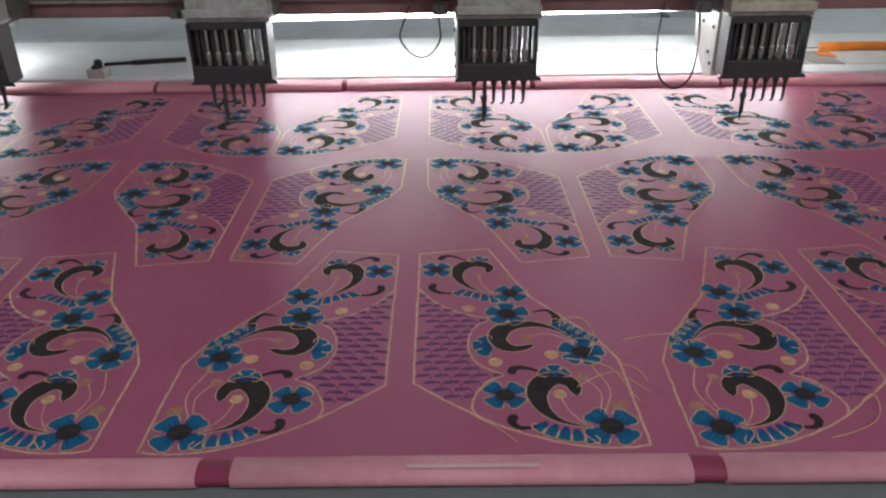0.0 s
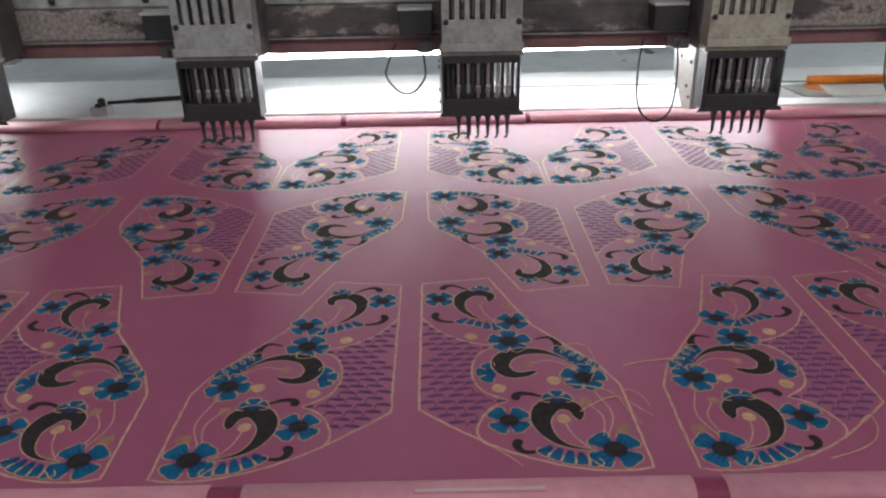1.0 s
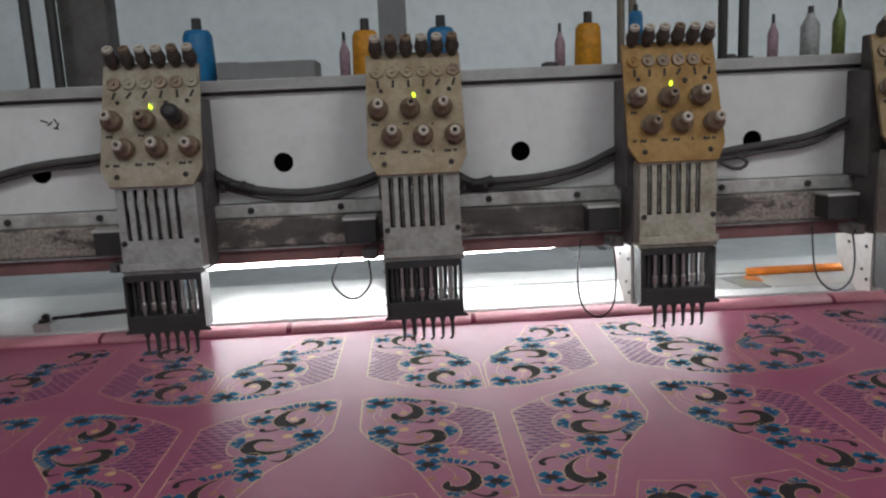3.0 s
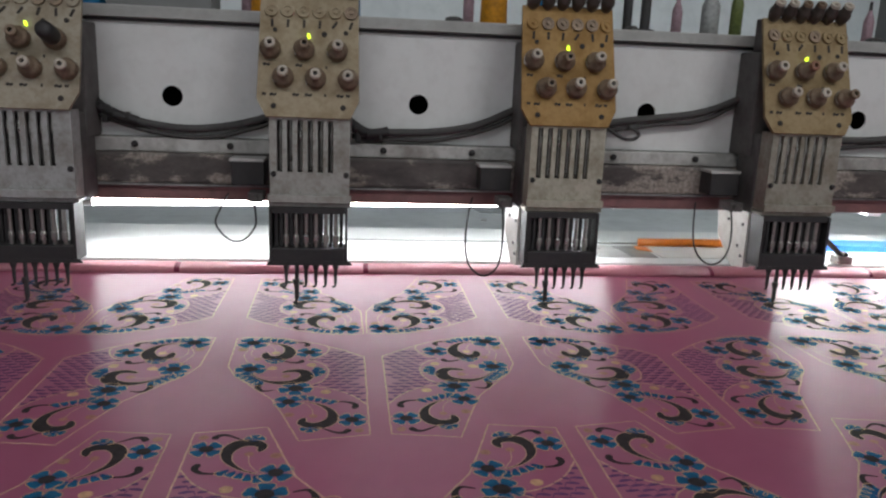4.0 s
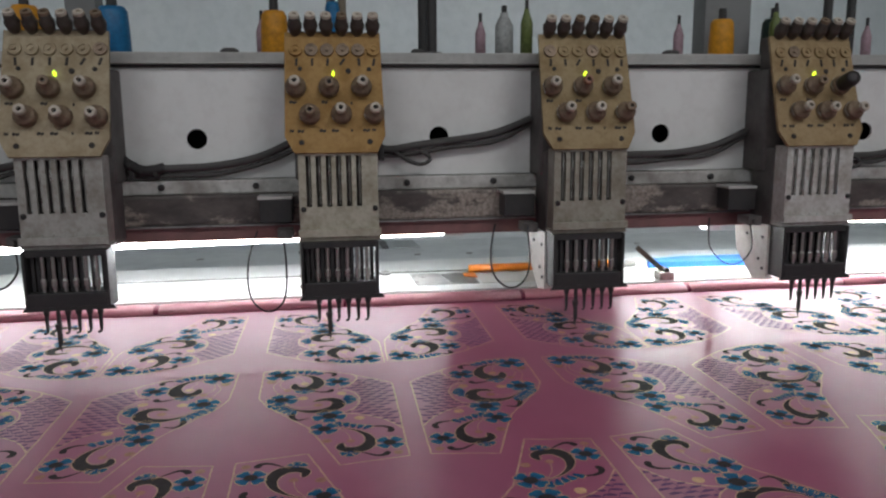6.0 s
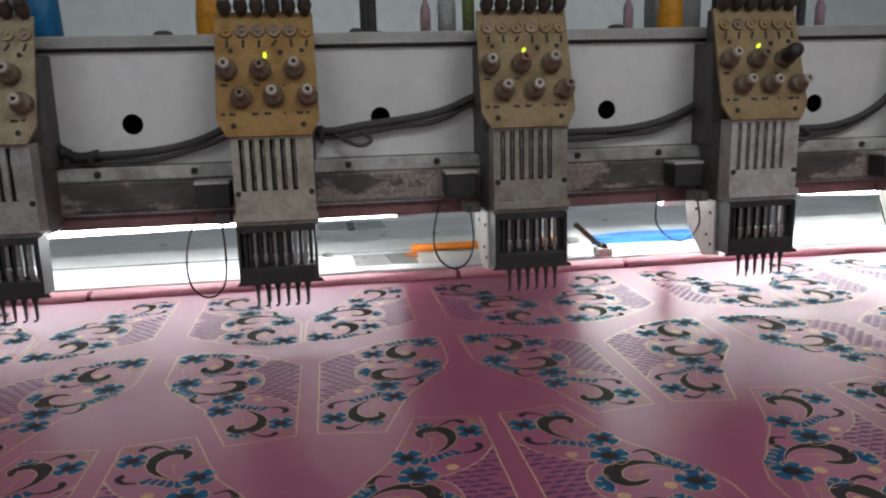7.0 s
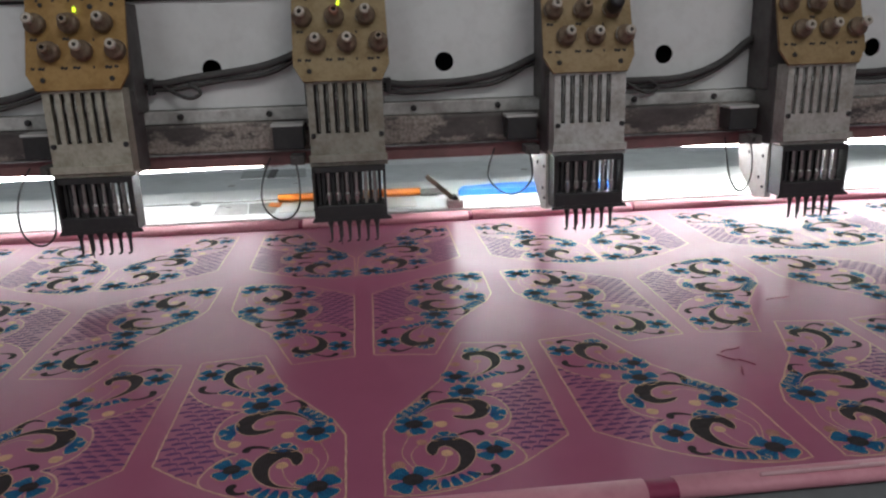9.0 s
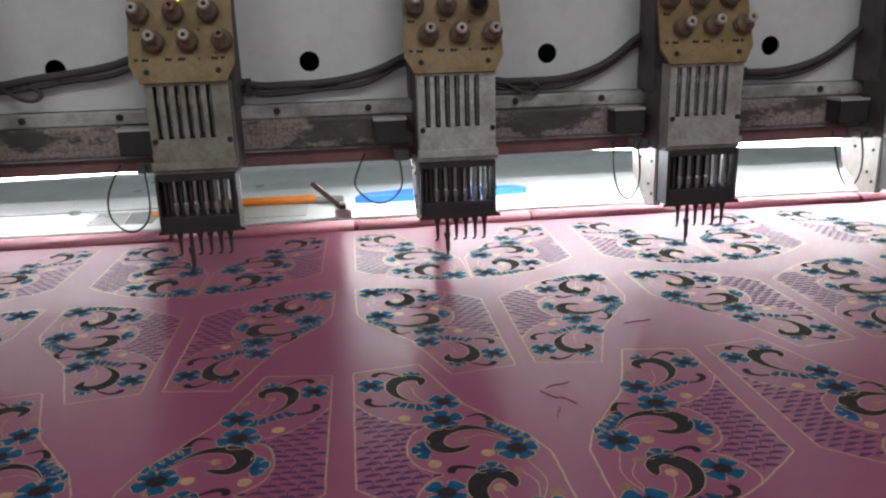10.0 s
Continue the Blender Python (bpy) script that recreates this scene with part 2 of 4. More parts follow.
# ---------------------------------------------------------------- mesh helpers
def part(name, bm, material, parent=None, label="", bevel=0.0, smooth=False):
    if bevel:
        bmesh.ops.bevel(bm, geom=[e for e in bm.edges if len(e.link_faces) == 2 and e.calc_face_angle(0) > 0.5],
                        offset=bevel, segments=2, profile=0.6, affect="EDGES", clamp_overlap=True)
    bmesh.ops.recalc_face_normals(bm, faces=bm.faces)
    me = bpy.data.meshes.new(name)
    bm.to_mesh(me)
    bm.free()
    for m in (material if isinstance(material, (list, tuple)) else (material,)):
        me.materials.append(m)
    if smooth:
        for p in me.polygons:
            p.use_smooth = True
    ob = new(name, me)
    if parent:
        ob.parent = parent
    if label:
        tagged(ob, label=label)
    return ob


def box(bm, x0, x1, y0, y1, z0, z1, slot=0):
    r = bmesh.ops.create_cube(bm, size=1.0, matrix=Matrix.Translation(((x0 + x1) / 2, (y0 + y1) / 2, (z0 + z1) / 2)) @ Matrix.Diagonal((x1 - x0, y1 - y0, z1 - z0, 1)))
    for v in r["verts"]:
        for f in v.link_faces:
            f.material_index = slot
    return r["verts"]


def lathe(bm, profile, m=Matrix(), n=16, slot=0):
    """A turned shape round local z: profile of (radius, height)."""
    rings = []
    for r, h in profile:
        rings.append([bm.verts.new(m @ Vector((r * math.cos(a), r * math.sin(a), h))) for a in (2 * math.pi * i / n for i in range(n))])
    for a, b in zip(rings, rings[1:]):
        for i in range(n):
            bm.faces.new((a[i], a[(i + 1) % n], b[(i + 1) % n], b[i])).material_index = slot
    for ring in (rings[0], rings[-1]):
        bm.faces.new(ring).material_index = slot


def prism(bm, pts, m, depth, slot=0):
    """A plate of the given outline in local xy, from 0 down to -depth along local z."""
    a = [bm.verts.new(m @ Vector((x, y, 0))) for x, y in pts]
    b = [bm.verts.new(m @ Vector((x, y, -depth))) for x, y in pts]
    fs = [bm.faces.new(a), bm.faces.new(b[::-1])]
    for i in range(len(pts)):
        j = (i + 1) % len(pts)
        fs.append(bm.faces.new((a[i], b[i], b[j], a[j])))
    for f in fs:
        f.material_index = slot


def pipe(name, pts, radius, material, parent=None, label="", order=3, res=6):
    cu = bpy.data.curves.new(name, "CURVE")
    cu.dimensions, cu.bevel_depth, cu.bevel_resolution, cu.resolution_u = "3D", radius, 2, res
    s = cu.splines.new("NURBS")
    s.points.add(len(pts) - 1)
    for p, q in zip(s.points, pts):
        p.co = (*q, 1)
    s.use_endpoint_u, s.order_u = True, order
    cu.materials.append(material)
    tmp = bpy.data.objects.new(name, cu)
    scene.collection.objects.link(tmp)
    me = bpy.data.meshes.new_from_object(tmp.evaluated_get(bpy.context.evaluated_depsgraph_get()))
    bpy.data.objects.remove(tmp)
    me.name = name
    for p in me.polygons:
        p.use_smooth = True
    ob = new(name, me)
    if parent:
        ob.parent = parent
    if label:
        tagged(ob, label=label)
    return ob


def empty(name, at=(0, 0, 0)):
    ob = new(name)
    ob.location = at
    ob.empty_display_size = 0.05
    return ob


def smooth_path(pts, steps=6):
    """Points on a soft curve through the given ones."""
    p = [Vector(q) for q in pts]
    p = [p[0] * 2 - p[1]] + p + [p[-1] * 2 - p[-2]]
    out = []
    for i in range(1, len(p) - 2):
        a, b, c, d = p[i - 1:i + 3]
        for k in range(steps):
            u = k / steps
            out.append(0.5 * (2 * b + (c - a) * u + (2 * a - 5 * b + 4 * c - d) * u * u + (3 * b - a - 3 * c + d) * u ** 3))
    out.append(p[-2])
    return out


# ---------------------------------------------------------------- the room
def room():
    bm = bmesh.new()
    box(bm, -5, 6, -4.2, 3.2, -0.1, 0)
    tagged(part("floor", bm, CONCRETE), "worn grey concrete workshop floor", "floor", kind="structure")
    bm = bmesh.new()
    box(bm, -5, 6, 2.6, 2.8, 0, 3.6)
    tagged(part("wall_north", bm, WALL), "pale blue-white patchy painted wall behind the machine", "wall", kind="structure")
    for name, x in (("wall_west", -5.2), ("wall_east", 6.0)):
        bm = bmesh.new()
        box(bm, x, x + 0.2, -4.2, 2.8, 0, 3.6)
        tagged(part(name, bm, WALL), "pale painted side wall of the workshop", "wall", kind="structure")
    bm = bmesh.new()
    box(bm, -5, 6, -4.2, -4.0, 0, 3.6)
    tagged(part("wall_south", bm, WALL), "pale painted wall of the workshop", "wall", kind="structure")
    # unseen ceiling, with two gaps left where the added overhead lamps hang
    bm = bmesh.new()
    for x0, x1, y0, y1 in ((-5, 6, -4.2, -3.3), (-5, 6, -2.1, 2.8), (-5, -1.7, -3.3, -2.1), (-0.1, 1.1, -3.3, -2.1), (2.7, 6, -3.3, -2.1)):
        box(bm, x0, x1, y0, y1, 3.6, 3.75)
    tagged(part("ceiling", bm, WALL), "plain pale ceiling, unseen, with two openings made for the added overhead lamps", "ceiling", kind="structure")

# ---------------------------------------------------------------- the machine's table and bridge
X0, X1 = -1.75, 3.0


def table():
    t = empty("machine_table", (0, 0, 0))
    tagged(t, "long grey laminate table under the embroidery machine", "table")
    bm = bmesh.new()
    box(bm, X0, X1, -1.02, 1.15, 0.775, 0.815)
    part("tabletop", bm, TABLE_GREY, t, bevel=0.004)
    bm = bmesh.new()
    box(bm, X0, X1, -1.06, -0.60, 0.8152, 0.8385)
    part("front_mat", bm, TABLE_FRONT, t, "dusty dark grey front strip", bevel=0.002)
    for x in (X0 + 0.1, 0.6, X1 - 0.1):
        for y in (-0.95, 1.08):
            bm = bmesh.new()
            box(bm, x - 0.04, x + 0.04, y - 0.04, y + 0.04, 0, 0.775)
            part("leg", bm, BODY_GREY, t, bevel=0.004)


def panel_with_hole(bm, x0, x1, z0, z1, y, depth, hx, hz, r):
    n = 28
    rect = [bm.verts.new((x, y, z)) for x, z in ((x0, z0), (x1, z0), (x1, z1), (x0, z1))]
    ring = [bm.verts.new((hx + r * math.cos(2 * math.pi * i / n), y, hz + r * math.sin(2 * math.pi * i / n))) for i in range(n)]
    edges = [bm.edges.new((rect[i], rect[(i + 1) % 4])) for i in range(4)] + [bm.edges.new((ring[i], ring[(i + 1) % n])) for i in range(n)]
    bmesh.ops.triangle_fill(bm, edges=edges, use_beauty=True, use_dissolve=False)
    got = bmesh.ops.extrude_face_region(bm, geom=list(bm.faces))
    bmesh.ops.translate(bm, verts=[v for v in got["geom"] if isinstance(v, bmesh.types.BMVert)], vec=(0, depth, 0))


def bridge():
    b = empty("machine_bridge", (0, 0.2, 0))
    tagged(b, "white enamelled hollow bridge beam of the embroidery machine", "machine beam")
    off = Matrix.Translation((0, -0.2, 0))

    def add(name, bm, mat, label="", bevel=0.0):
        bmesh.ops.transform(bm, matrix=off, verts=bm.verts)
        return part(name, bm, mat, b, label, bevel)
    for h in range(-4, 7):
        x = PITCH * h
        bm = bmesh.new()
        panel_with_hole(bm, x + 0.002, x + PITCH - 0.002, 1.100, 1.281, 0.100, 0.004, x + 0.178, 1.165, 0.0165)
        add("front_panel", bm, WHITE_PAINT)
    # back and floor of the beam coloured dark for the shade inside it
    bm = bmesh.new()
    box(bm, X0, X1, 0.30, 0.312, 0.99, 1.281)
    add("back_panel", bm, HOLE_SHADE)
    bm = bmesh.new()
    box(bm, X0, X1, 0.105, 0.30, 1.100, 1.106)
    add("inner_floor", bm, HOLE_SHADE)
    bm = bmesh.new()
    box(bm, X0, X1, 0.09, 0.32, 1.284, 1.302)
    rail = add("top_rail", bm, ALUMINIUM, "ribbed grey aluminium rail")
    for i in range(4):
        bm = bmesh.new()
        box(bm, X0, X1, -0.1135, -0.1102, 1.2855 + 0.0046 * i, 1.2885 + 0.0046 * i)
        part("rib", bm, ALUMINIUM, rail)
    bm = bmesh.new()
    box(bm, X0, X1, 0.0975, 0.30, 1.2785, 1.2835)
    add("rail_gasket", bm, RUBBER)
    bm = bmesh.new()
    box(bm, X0, X1, 0.086, 0.16, 1.076, 1.0985)
    add("ledge", bm, surface("grimy_ledge", (0.60, 0.59, 0.56), (0.17, 0.145, 0.125), 0.55, coarse=7, fine=50, amount=1.0), bevel=0.003)
    for i, (dx, dz, w, r) in enumerate(((-0.606, 1.250, 0.012, 20), (-0.597, 1.246, 0.010, -35), (-0.588, 1.250, 0.008, 60), (-0.585, 1.243, 0.009, -70), (-0.588, 1.238, 0.008, 15))):
        bm = bmesh.new()
        box(bm, -w / 2, w / 2, -0.0004, 0.0006, -0.0011, 0.0011)
        bmesh.ops.transform(bm, matrix=pose(dx, 0.0995, dz, 0, r, 0), verts=bm.verts)
        add("scribble", bm, INK)
    for h in range(-4, 7):
        for dx in (0.12, 0.27):
            bm = bmesh.new()
            lathe(bm, [(0.0055, 0), (0.0055, 0.004), (0.003, 0.006)], pose(PITCH * h + dx, 0.086, 1.088, 90, 0, 0), 8)
            add("ledge_bolt", bm, DARK_CASE)
    bm = bmesh.new()
    box(bm, X0, X1, 0.075, 0.14, 1.026, 1.0755)
    add("lower_bar", bm, BAR_WORN, "black bar with worn chipped paint", 0.005)
    bm = bmesh.new()
    box(bm, X0, X1, 0.082, 0.20, 0.998, 1.0255)
    add("red_bar", bm, RUST_RED, "dull red painted bar", 0.004)
    bm = bmesh.new()
    box(bm, X0, X1, 0.0735, 0.0815, 1.0225, 1.0256)
    add("lip", bm, surface("rubbed_steel_lip", (0.42, 0.41, 0.40), (0.07, 0.06, 0.055), 0.4, metal=0.4, coarse=5, fine=40, amount=0.9), "rubbed bare steel lip")
    for x in (X0 + 0.06, X1 - 0.06):
        bm = bmesh.new()
        box(bm, x - 0.05, x + 0.05, 0.13, 0.29, 0.8152, 1.0)
        add("support", bm, BODY_GREY, bevel=0.006)


def tube(x0, x1, mat, z0=0.953, z1=0.953, clip=None):
    t = empty("fluorescent_tube", ((x0 + x1) / 2, 0.33, (z0 + z1) / 2))
    t.matrix_basis = pose((x0 + x1) / 2, 0.33, (z0 + z1) / 2, 0, -math.degrees(math.atan2(z1 - z0, x1 - x0)), 0)
    tagged(t, "lit white fluorescent tube hung under the machine bridge", "tube light", "tubes under the bridge")
    n = (x1 - x0) / 2
    bm = bmesh.new()
    lathe(bm, [(0.0085, -n), (0.0085, n)], pose(0, 0, 0, 0, 90, 0), 16)
    part("glass_tube", bm, mat, t, smooth=True)
    for s in (-1, 1):
        bm = bmesh.new()
        lathe(bm, [(0.011, -0.014), (0.011, 0.014)], pose(s * (n + 0.012), 0, 0, 0, 90, 0), 14)
        part("end_cap", bm, TUBE_CAP, t)
        bm = bmesh.new()
        box(bm, s * (n + 0.034) - 0.008, s * (n + 0.034) + 0.008, -0.010, 0.030, -0.009, 0.060)
        part("holder", bm, TUBE_CAP, t, bevel=0.002)
    if clip:
        bm = bmesh.new()
        box(bm, clip - (x0 + x1) / 2 - 0.017, clip - (x0 + x1) / 2 + 0.017, -0.013, 0.022, -0.026, 0.020)
        part("clip", bm, SHELF_WHITE, t, "white plastic clip", bevel=0.003)


# ---------------------------------------------------------------- a sewing head
TILT = 18.0                                   # lean of the tension plate
PLATE = pose(0, -0.037, 1.146, 90 - TILT, 0, 0)   # local x along, local y up the plate, local z out of it
LED_TURN = (22, 14, 0, -24, -38, -50)
NX = [-0.032 + 0.0152 * i for i in range(6)]      # needles


def sewing_head(h):
    rnd = random.Random(40 + h)
    k = min(max(h + 1, 0), 5)
    plate_mat, slot_mat = PLATES[k], SLOTS[k]
    tone = ("pale beige", "pale beige", "golden tan", "tan", "tan", "tan")[k]
    hd = empty("sewing_head", (PITCH * h, 0, 0))
    tagged(hd, "six-needle embroidery head with %s tension plate on the bridge" % tone, "sewing head", "heads along the bridge")

    bm = bmesh.new()
    box(bm, -0.063, 0.067, 0.030, 0.0985, 1.10, 1.274)
    box(bm, -0.058, 0.064, 0.006, 0.0735, 1.005, 1.14)
    box(bm, -0.050, 0.055, 0.0735, 0.0855, 1.080, 1.099)
    part("body", bm, BODY_GREY, hd, "dark grey cast body", bevel=0.004)
    bm = bmesh.new()
    box(bm, -0.048, 0.050, 0.034, 0.085, 1.2745, 1.330)
    part("neck", bm, BODY_GREY, hd, bevel=0.003)

    # tension plate with its fittings, all in the plate's own plane
    bm = bmesh.new()
    prism(bm, [(-0.060, 0), (0.064, 0), (0.077, 0.026), (0.0745, 0.190), (-0.0705, 0.190), (-0.074, 0.026)], PLATE, 0.006)
    tp = part("tension_plate", bm, plate_mat, hd, "%s enamelled plate" % tone, bevel=0.0012)
    for i in range(6):
        kx = (-0.055, -0.006, 0.043, -0.036, 0.012, 0.061)[i]
        ky = 0.101 if i < 3 else 0.058
        m = PLATE @ pose(kx, ky, 0, rnd.uniform(-4, 4), rnd.uniform(-4, 4), 0)
        bm = bmesh.new()
        lathe(bm, [(0.0148, 0), (0.0156, 0.003), (0.0120, 0.0052), (0.0148, 0.0076), (0.0156, 0.011), (0.0118, 0.0140), (0.0082, 0.0155), (0.0076, 0.0265)], m, 18)
        kb = part("tension_knob", bm, KNOB_BROWN, tp, smooth=True)
        bm = bmesh.new()
        lathe(bm, [(0.0074, 0.0265), (0.0080, 0.028), (0.0080, 0.0335), (0.0060, 0.0350), (0.0036, 0.0350), (0.0036, 0.0275)], m, 14)
        nut = (KNOB_NUT, KNOB_BROWN, KNOB_RED)[0 if rnd.random() < (0.45 if i < 2 else 0.8) else 1 if rnd.random() < 0.6 else 2]
        part("nut", bm, nut, kb)
        if i == 2 and h in (-1, 3):
            bm = bmesh.new()
            lathe(bm, [(0.0125, 0.014), (0.0130, 0.020), (0.0125, 0.040), (0.0105, 0.046), (0.004, 0.047)], m, 16)
            part("cap", bm, WIRE, kb, "black plastic cap", smooth=True)
        # dark disc paints the shade down the nut's bore
        bm = bmesh.new()
        lathe(bm, [(0.0035, 0.0277), (0.0035, 0.0283)], m, 10)
        part("bore", bm, HOLE_SHADE, kb)
        spring = [m @ Vector((0.0155 * math.cos(a), 0.0155 * math.sin(a), 0.003 + 0.001 * a)) for a in (0.6 + 0.4 * j for j in range(9))]
        pipe("spring_wire", spring, 0.0006, STEEL, kb, res=2)
    for i in range(6):
        gx = -0.0545 + 0.0236 * i
        m = PLATE @ pose(gx, 0.1615, 0)
        bm = bmesh.new()
        lathe(bm, [(0.0098, 0), (0.0104, 0.002), (0.0098, 0.0042), (0.0062, 0.0042), (0.0060, 0.0030), (0.0030, 0.0030), (0.0028, 0.0060)], m, 16)
        part("check_disc", bm, plate_mat if rnd.random() < 0.6 else KNOB_BROWN, tp, smooth=False)
        bm = bmesh.new()
        prism(bm, [(-0.0022, -0.009), (0.0016, -0.009), (0.0026, 0.003), (-0.0012, 0.003)], PLATE @ pose(gx + 0.0005, 0.1455, 0.0006, 0, 0, rnd.uniform(-35, 10)), 0.0012)
        part("slot_mark", bm, INK, tp)
        m = PLATE @ pose(gx, 0.193, 0.004, -32, 0, 0)
        bm = bmesh.new()
        lathe(bm, [(0.002, -0.014), (0.0085, -0.004), (0.0112, 0.006), (0.0108, 0.011), (0.0092, 0.0135), (0.0086, 0.019), (0.0084, 0.022), (0.0032, 0.0225)], m, 14)
        g = part("thread_guide", bm, GUIDE_DARK, tp, smooth=True)
        bm = bmesh.new()
        lathe(bm, [(0.0078, 0.0), (0.0082, 0.002), (0.0076, 0.0048), (0.0040, 0.0048), (0.0038, 0.0015)], m @ pose(0, 0, 0.0225), 14)
        part("guide_cap", bm, KNOB_NUT if rnd.random() < 0.7 else KNOB_BROWN, g)
    for px, py, pr in ((-0.049, 0.132, 0.0034), (0.024, 0.128, 0.0042), (0.056, 0.131, 0.0036), (-0.049, 0.016, 0.0042), (0.053, 0.016, 0.0042)):
        bm = bmesh.new()
        lathe(bm, [(pr, 0), (pr, 0.0012), (pr * 0.6, 0.0016)], PLATE @ pose(px, py, 0), 10)
        part("screw", bm, INK, tp)
    for px, py, w in ((-0.066, 0.079, 0.011), (-0.018, 0.079, 0.010), (0.026, 0.077, 0.003), (-0.066, 0.034, 0.006), (-0.055, 0.0335, 0.010), (-0.022, 0.034, 0.010),
                      (-0.004, 0.034, 0.011), (0.025, 0.034, 0.003), (0.043, 0.034, 0.011), (0.057, 0.0345, 0.006)):
        bm = bmesh.new()
        prism(bm, [(px, py - 0.0010), (px + w * 0.2, py - 0.0028), (px + w * 0.4, py - 0.0012), (px + w * 0.7, py - 0.0030), (px + w, py - 0.0010), (px + w * 0.95, py + 0.0026), (px + w * 0.6, py + 0.0008), (px + w * 0.3, py + 0.0028), (px, py + 0.0012)], PLATE @ pose(0, 0, 0.0006), 0.0008)
        part("printed_mark", bm, INK, tp)
    bm = bmesh.new()
    lathe(bm, [(0.0026, 0), (0.0026, 0.003), (0.0018, 0.0042)], PLATE @ pose(0.001, 0.1235, 0, 0, 0, LED_TURN[k]) @ Matrix.Diagonal((0.75, 1.55, 1, 1)), 12)
    part("indicator", bm, LED, tp, "lit yellow-green indicator")

    # slotted needle case
    bm = bmesh.new()
    box(bm, -0.056, 0.064, -0.030, -0.024, 1.016, 1.063)
    box(bm, -0.056, 0.064, -0.030, -0.024, 1.1405, 1.1455)
    edges = [-0.056] + [e for i in range(6) for e in (-0.041 + 0.0152 * i - 0.0040, -0.041 + 0.0152 * i + 0.0040)] + [0.064]
    for a, b2 in zip(edges[::2], edges[1::2]):
        box(bm, a, b2, -0.030, -0.024, 1.063, 1.1405)
    box(bm, -0.056, -0.051, -0.0238, 0.0055, 1.016, 1.1455)
    box(bm, 0.059, 0.064, -0.0238, 0.0055, 1.016, 1.1455)
    sc = part("needle_case", bm, slot_mat, hd, "slotted metal needle case")
    for i in range(6):
        bm = bmesh.new()
        x = -0.041 + 0.0152 * i
        lathe(bm, [(0.0014, 1.066), (0.0014, 1.1395)], pose(x + 0.0012, -0.0238, 0), 8)
        lathe(bm, [(0.0016, 1.110), (0.0026, 1.117), (0.0016, 1.128)], pose(x + 0.0012, -0.0252, 0), 8)
        part("thread_lever", bm, STEEL, sc)
    for x in (-0.050, 0.059):
        bm = bmesh.new()
        lathe(bm, [(0.0042, 0), (0.0042, 0.003), (0.0028, 0.0045)], pose(x, -0.030, 1.060, 90, 0, 0), 10)
        part("bolt", bm, DARK_CASE, sc)
    bm = bmesh.new()
    box(bm, -0.059, 0.067, -0.037, -0.0305, 1.017, 1.029)
    box(bm, -0.059, 0.067, -0.0302, 0.004, 1.010, 1.0156)
    for i in range(6):
        lathe(bm, [(0.0014, 0), (0.0014, 0.005)], pose(-0.041 + 0.0152 * i, -0.033, 1.0285), 6)
    part("lip", bm, slot_mat, hd, "pale metal lip", bevel=0.0012)

    # open lower case
    bm = bmesh.new()
    box(bm, -0.0530, 0.0580, -0.038, 0.004, 0.922, 0.946)
    lc = part("lower_case", bm, DARK_CASE, hd, "blackened open lower case", bevel=0.002)
    for a in (-0.0570, 0.0582):
        bm = bmesh.new()
        box(bm, a, a + 0.0038, -0.038, 0.004, 0.922, 1.0095)
        part("side_wall", bm, DARK_CASE, lc, bevel=0.0006)
    bm = bmesh.new()
    box(bm, -0.0530, 0.0580, -0.034, 0.004, 1.000, 1.0095)
    part("top_bar", bm, DARK_CASE, lc)
    bm = bmesh.new()
    box(bm, -0.0530, 0.0200, 0.0005, 0.0038, 0.9462, 0.9998)
    part("back_plate", bm, DARK_CASE, lc)
    bm = bmesh.new()
    prism(bm, [(-0.062, 0), (0.070, 0.001), (0.066, 0.007), (-0.058, 0.006)], pose(0, -0.0385, 0.919, 90, 0, 0), 0.003)
    part("bottom_lip", bm, DARK_CASE, lc)
    for a in (-0.0472, -0.0396, -0.0244, -0.0092, 0.006, 0.0212, 0.0364, 0.0520):
        bm = bmesh.new()
        box(bm, a - 0.0024, a + 0.0024, -0.024, -0.002, 0.9462, 0.9998)
        part("rib", bm, DARK_CASE, lc)
    for i, x in enumerate(NX):
        bm = bmesh.new()
        lathe(bm, [(0.0030, 0.9462), (0.0030, 0.9995)], pose(x, -0.028, 0), 10)
        bar = part("needle_bar", bm, STEEL, lc, smooth=False)
        bm = bmesh.new()
        lathe(bm, [(0.0040, 0.953), (0.0046, 0.955), (0.0046, 0.964), (0.0038, 0.966)], pose(x, -0.0285, 0), 10)
        part("collar", bm, STEEL, bar, "worn steel collar")
    # presser feet; the second one works
    for i, x in enumerate(NX):
        foot = empty("presser_foot", (x, -0.030, 0.9215))
        foot.parent = hd
        bm = bmesh.new()
        lathe(bm, [(0.0052, 0.0), (0.0050, -0.006), (0.0030, -0.012), (0.0026, -0.026), (0.0020, -0.034)], pose(0, 0, 0), 8)
        part("shank", bm, DARK_CASE, foot)
        pipe("hook", [(0, 0, -0.030), (0.0002, 0.0004, -0.0345), (-0.0010, -0.002, -0.0375), (-0.0042, -0.004, -0.0372)], 0.0017, DARK_CASE, foot)
        if i == 1:
            bm = bmesh.new()
            lathe(bm, [(0.0032, 0.034), (0.0034, -0.030), (0.0009, -0.034), (0.0007, -0.044)], pose(0.001, 0.001, 0), 8)
            part("needle", bm, DARK_CASE, foot)
            MOVING.append(foot)

    # arm plate at the side, and the small drive box
    bm = bmesh.new()
